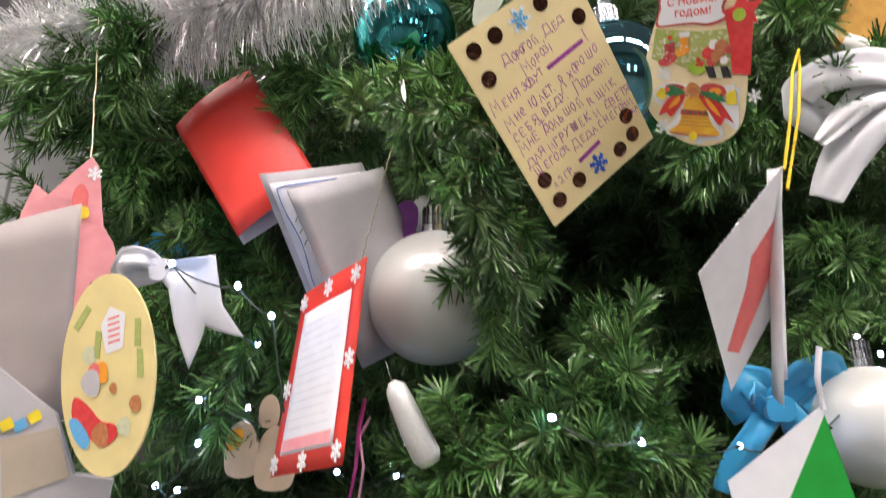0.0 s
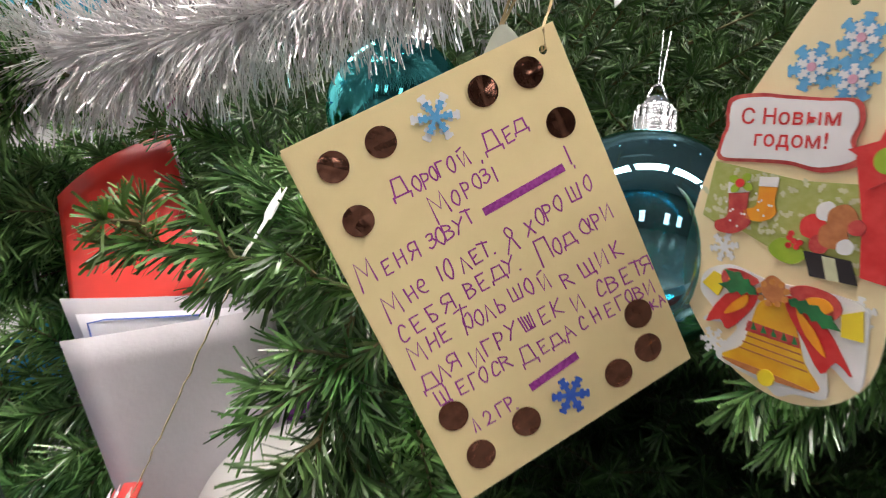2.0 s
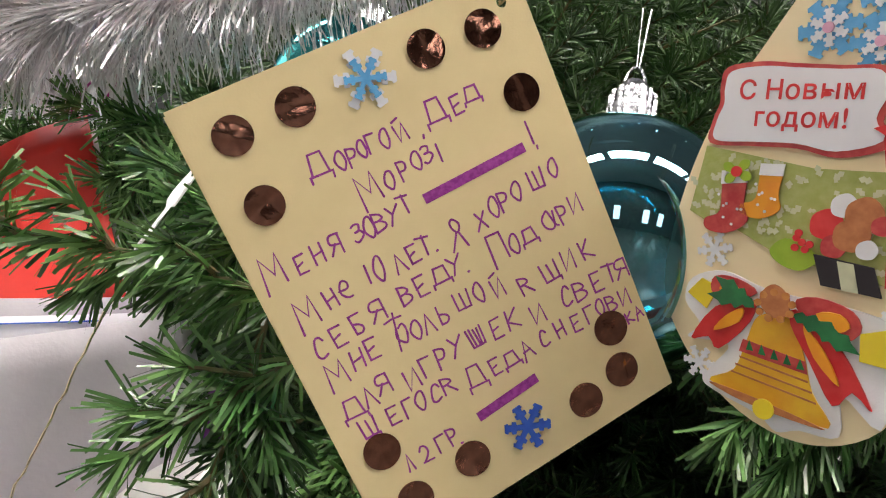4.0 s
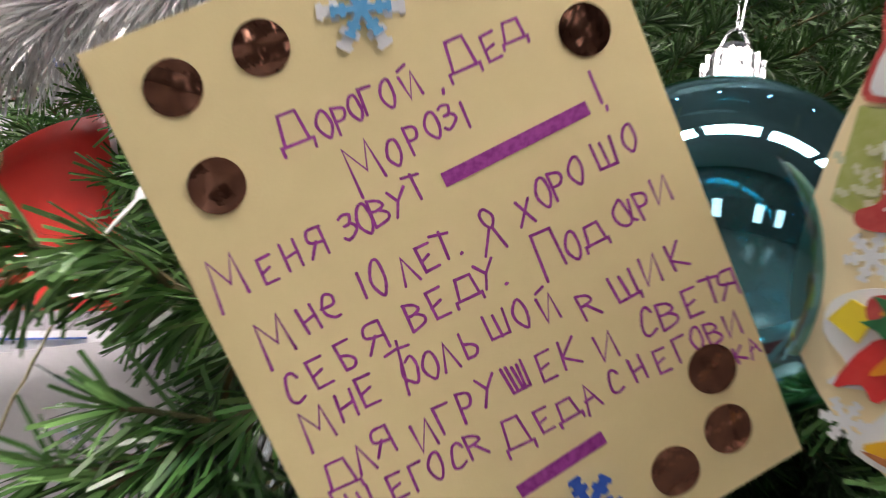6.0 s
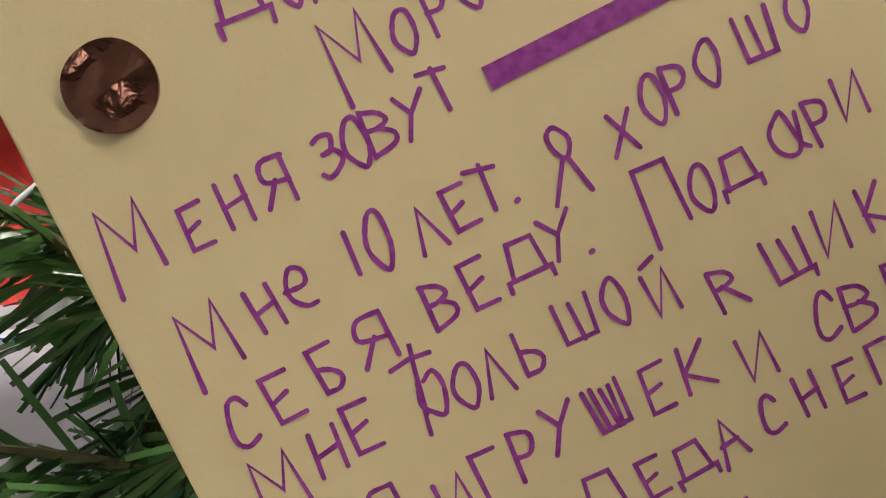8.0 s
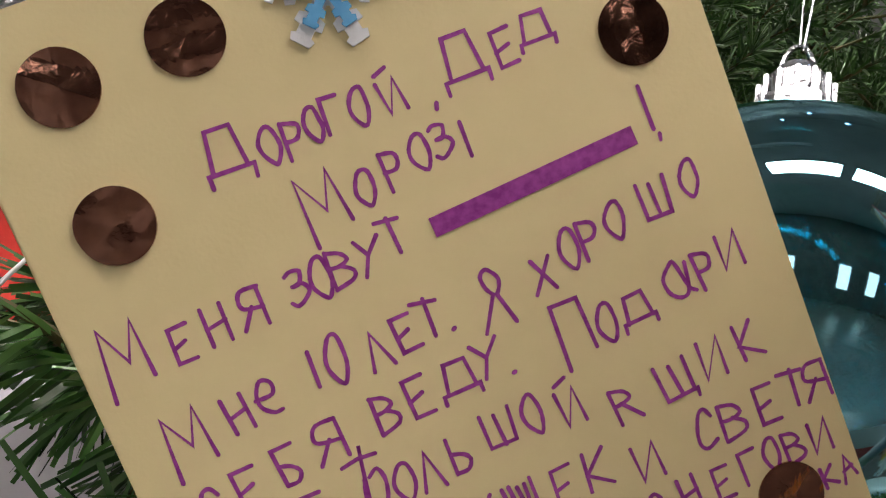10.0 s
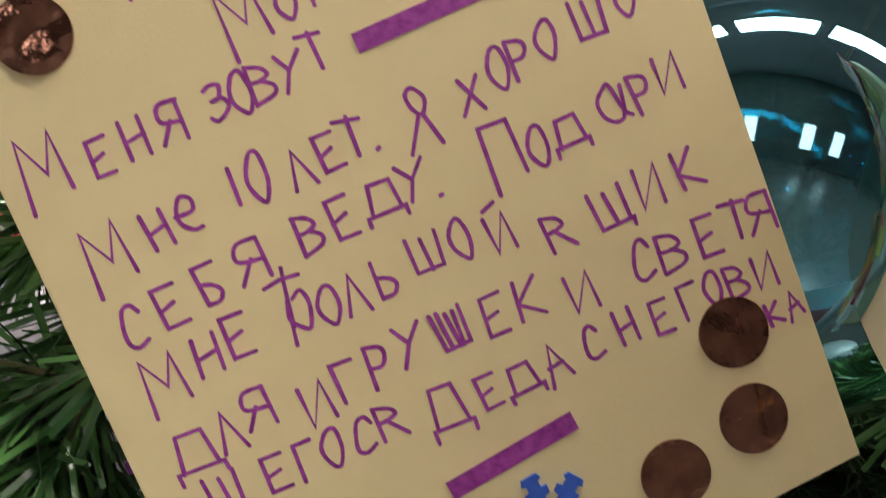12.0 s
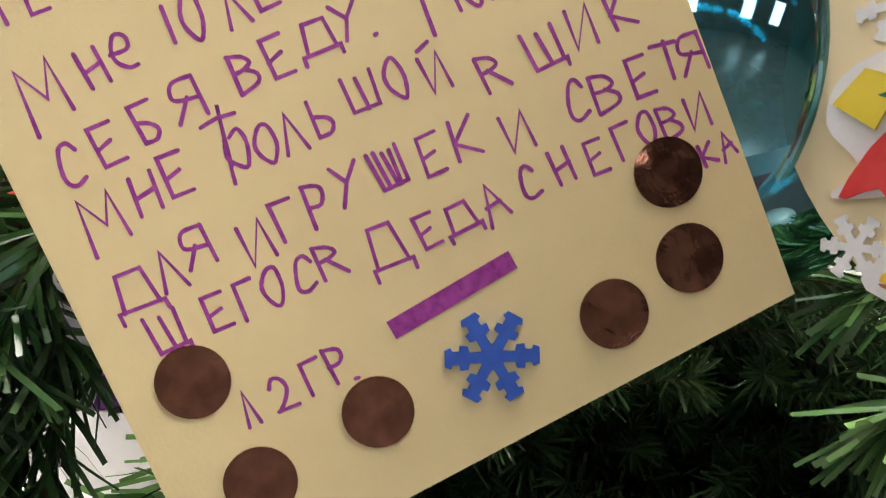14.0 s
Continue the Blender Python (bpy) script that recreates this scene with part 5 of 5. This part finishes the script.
part("body", cutout(smooth_outline(mm([(-38, -20), (-20, 17), (4, 73), (70, 64), (62, -45), (-11, -46)]), 4), 0.018, -0.018), BRASS, gn)
part("trim", tube([(-0.03, -0.03, 0.002), (0.0, -0.05, 0.006), (0.04, -0.055, 0.006), (0.07, -0.05, 0)], [0.010, 0.013, 0.013, 0.010], 14), FUR, gn, "white fluffy trim", smooth=True)
sn = thing("blue_snowflake", pose(-0.420, 0.955, 1.826, 105, 0, 0), "bright blue glossy snowflake ornament between needles", "ornament")
part("body", cutout(flake_outline(0.045, 0.17), 0.004), material("bright_blue_felt", (0.01, 0.36, 0.70), 0.4, scale=40), sn)
for x, y, z, mat, s in [(-0.045, 0.777, 1.821, PURPLE, 0.018), (-0.025, 0.795, 1.836, FOAM, 0.022)]:
    o = thing("felt_scrap", pose(x, y, z, 100, 0, 0), "small folded felt scrap between the needles", "ornament")
    part("body", cutout(smooth_outline(mm([(-12, -20), (10, -18), (14, 14), (0, 24), (-13, 12)]), 4), 0.003, bend=lambda a, b: 6 * a * a), mat, o)
for k, (x, y, z, s) in enumerate([(-0.245, 0.865, 1.555, 1.0), (-0.205, 0.87, 1.545, 1.15), (-0.215, 0.86, 1.60, 0.6)]):
    o = thing("felt_figure", pose(x, y, z, 105, 0, 10 * k), "beige felt cut-out ornament hanging low", "ornament")
    part("body", cutout(at_xy(smooth_outline(mm([(-16, -30), (16, -30), (22, 0), (14, 26), (0, 34), (-14, 24), (-20, 0)]), 4), 0, 0, 0, s), 0.004), BEIGE, o)
    part("patch", cutout(at_xy(smooth_outline(mm([(-16, 0), (0, 6), (2, 24), (-12, 22)]), 4), 0, 0, 0, s), 0.001, 0.0045), ORANGE if k == 0 else BEIGE, o)
pr = thing("purple_ribbon", pose(-0.092, 0.74, 1.55), "magenta and white curling paper ribbons", "ribbon")
part("strand", tube([(-0.006, 0.01, -0.06), (0.002, 0, -0.02), (0.004, 0.0, 0.02), (0.010, -0.008, 0.048)], 0.0022, 5), MAGENTA, pr)
part("strand", tube([(0.004, 0.01, -0.06), (0.010, 0, -0.02), (0.004, 0.004, 0.01), (0.016, -0.004, 0.03)], 0.0016, 5), ROSE, pr)
bs = thing("blue_bead_string", pose(-0.78, 1.05, 2.28), "blue twisted bead string stretched across", "garland")
part("string", tube([(-0.2 + 0.03 * k, 0.0, 0.006 * math.sin(1.4 * k)) for k in range(12)], [0.006 + 0.002 * (k % 2) for k in range(12)], 8), BLUE, bs)

fs = thing("foil_strip", pose(0.0, 0.0, 0.0), "narrow white foil strip caught between the needles", "ribbon")
part("strip", ribbon([(-0.045, 0.636, 1.925), (-0.041, 0.621, 1.896), (-0.044, 0.615, 1.868)], 0.006, 0.0), FOAM, fs, smooth=True)

# ---- silver tinsel garland ----
tins = thing("tinsel_garland", pose(0, 0, 0), "thick silver tinsel garland draped over the branches", "tinsel")
LINE = [Vector(p) for p in [(-0.62, 0.77, 2.055), (-0.52, 0.745, 2.07), (-0.44, 0.735, 2.078), (-0.37, 0.735, 2.09), (-0.27, 0.73, 2.110), (-0.174, 0.72, 2.145), (-0.076, 0.705, 2.19), (0.015, 0.70, 2.245), (0.10, 0.70, 2.31), (0.2, 0.72, 2.38), (0.3, 0.77, 2.44)]]
part("core", tube(LINE, 0.003, 6), CHROME, tins, "twisted silver core")
tin_r = np.random.default_rng(4)
pts = np.array([tuple(p) for p in LINE])
N = 7200
s = tin_r.uniform(0, len(pts) - 1.001, N)
i = s.astype(int)
p = pts[i] + (pts[i + 1] - pts[i]) * (s - i)[:, None]
d = tin_r.normal(size=(N, 3))
t = pts[i + 1] - pts[i]
t /= np.linalg.norm(t, axis=1)[:, None]
d -= 0.75 * t * (d * t).sum(1)[:, None]
d[:, 2] -= 0.25
d /= np.linalg.norm(d, axis=1)[:, None]
Ln = (0.074 * tin_r.uniform(0.7, 1.1, N) * (0.7 + 0.3 * np.clip(s / 3.5, 0, 1)))[:, None]
w = np.cross(d, tin_r.normal(size=(N, 3)))
w *= 0.0008 / np.linalg.norm(w, axis=1)[:, None]
down = np.zeros((N, 3))
down[:, 2] = -1
bend = down * Ln * 0.22 + tin_r.normal(size=(N, 3)) * Ln * 0.06
tw = np.cross(d, w)
tw *= 0.0008 / np.linalg.norm(tw, axis=1)[:, None]
rows = np.stack([p - w, p + w, p + d * Ln * 0.5 - w + bend * 0.25, p + d * Ln * 0.5 + w + bend * 0.25, p + d * Ln - tw + bend, p + d * Ln + tw + bend], 1).reshape(-1, 3)
q = np.arange(N)[:, None] * 6
me = bpy.data.meshes.new("fringe")
me.from_pydata(rows.tolist(), [], np.concatenate([q + np.array((0, 1, 3, 2)), q + np.array((2, 3, 5, 4))]).tolist())
link("fringe", me, TINSEL, tins, "shiny silver strands")["kind"] = "stuff"

# ---- fairy lights ----
BULBS = [(-0.295, 0.701, 1.738), (-0.259, 0.75, 1.719), (-0.217, 0.789, 1.67), (-0.288, 0.812, 1.607), (-0.241, 0.866, 1.605), (-0.288, 0.83, 1.559), (-0.329, 0.826, 1.512), (-0.302, 0.827, 1.508),
         (-0.219, 0.93, 1.577), (-0.125, 0.841, 1.528), (-0.056, 0.843, 1.523), (0.107, 0.680, 1.573), (0.187, 0.670, 1.550), (0.322, 0.769, 1.552), (0.4, 0.743, 1.565), (0.546, 0.844, 1.667), (-0.215, 0.685, 1.707), (-0.173, 0.668, 1.671)]
HIGH = [(-0.05, 0.66, 2.36), (0.06, 0.62, 2.33), (0.16, 0.60, 2.36), (0.27, 0.60, 2.32), (0.38, 0.64, 2.35), (0.46, 0.68, 2.31), (0.22, 0.66, 2.42)]
lights = thing("light_string", pose(0, 0, 0), "dark cable of small cold white fairy lights", "fairy lights")
chain = BULBS[:16]
line = []
for a, b in zip(chain, chain[1:]):
    line += sag(Vector(a) + Vector((0, 0.012, 0)), Vector(b) + Vector((0, 0.012, 0)), 0.012, 6, 0.003, 7)[:-1]
part("cable", tube(line, 0.0011, 5), WIRE, lights)
part("cable", tube(sag((-0.215, 0.69, 1.707), (-0.173, 0.673, 1.671), 0.004, 5) + sag((-0.173, 0.673, 1.671), (-0.16, 0.70, 1.58), 0.0, 5)[1:], 0.0011, 5), WIRE, lights)
part("cable", tube(sag((-0.295, 0.712, 1.738), (-0.215, 0.69, 1.707), 0.006, 6), 0.0011, 5), WIRE, lights)
rnd = random.Random(9)
part("cable", tube([p for a, b in zip(HIGH, HIGH[1:]) for p in sag(Vector(a) + Vector((0, 0.012, 0)), Vector(b) + Vector((0, 0.012, 0)), 0.012, 6)[:-1]], 0.0011, 5), WIRE, lights)
for b in BULBS + HIGH:
    m = Matrix.Translation(b) @ Euler((rnd.uniform(0.9, 2.0), rnd.uniform(-0.5, 0.5), rnd.uniform(0, 6))).to_matrix().to_4x4()
    bulb = part("bulb", lathe([(0.0, -0.003), (0.0022, -0.002), (0.0032, 0.001), (0.0026, 0.0045), (0.0, 0.006)], 12), LED, lights, "glowing cold white bulb", m, smooth=True)
    part("socket", lathe([(0.0, -0.012), (0.0016, -0.012), (0.0024, -0.004), (0.0024, -0.0018), (0.0, -0.0018)], 10), WIRE, bulb, "dark bulb socket")
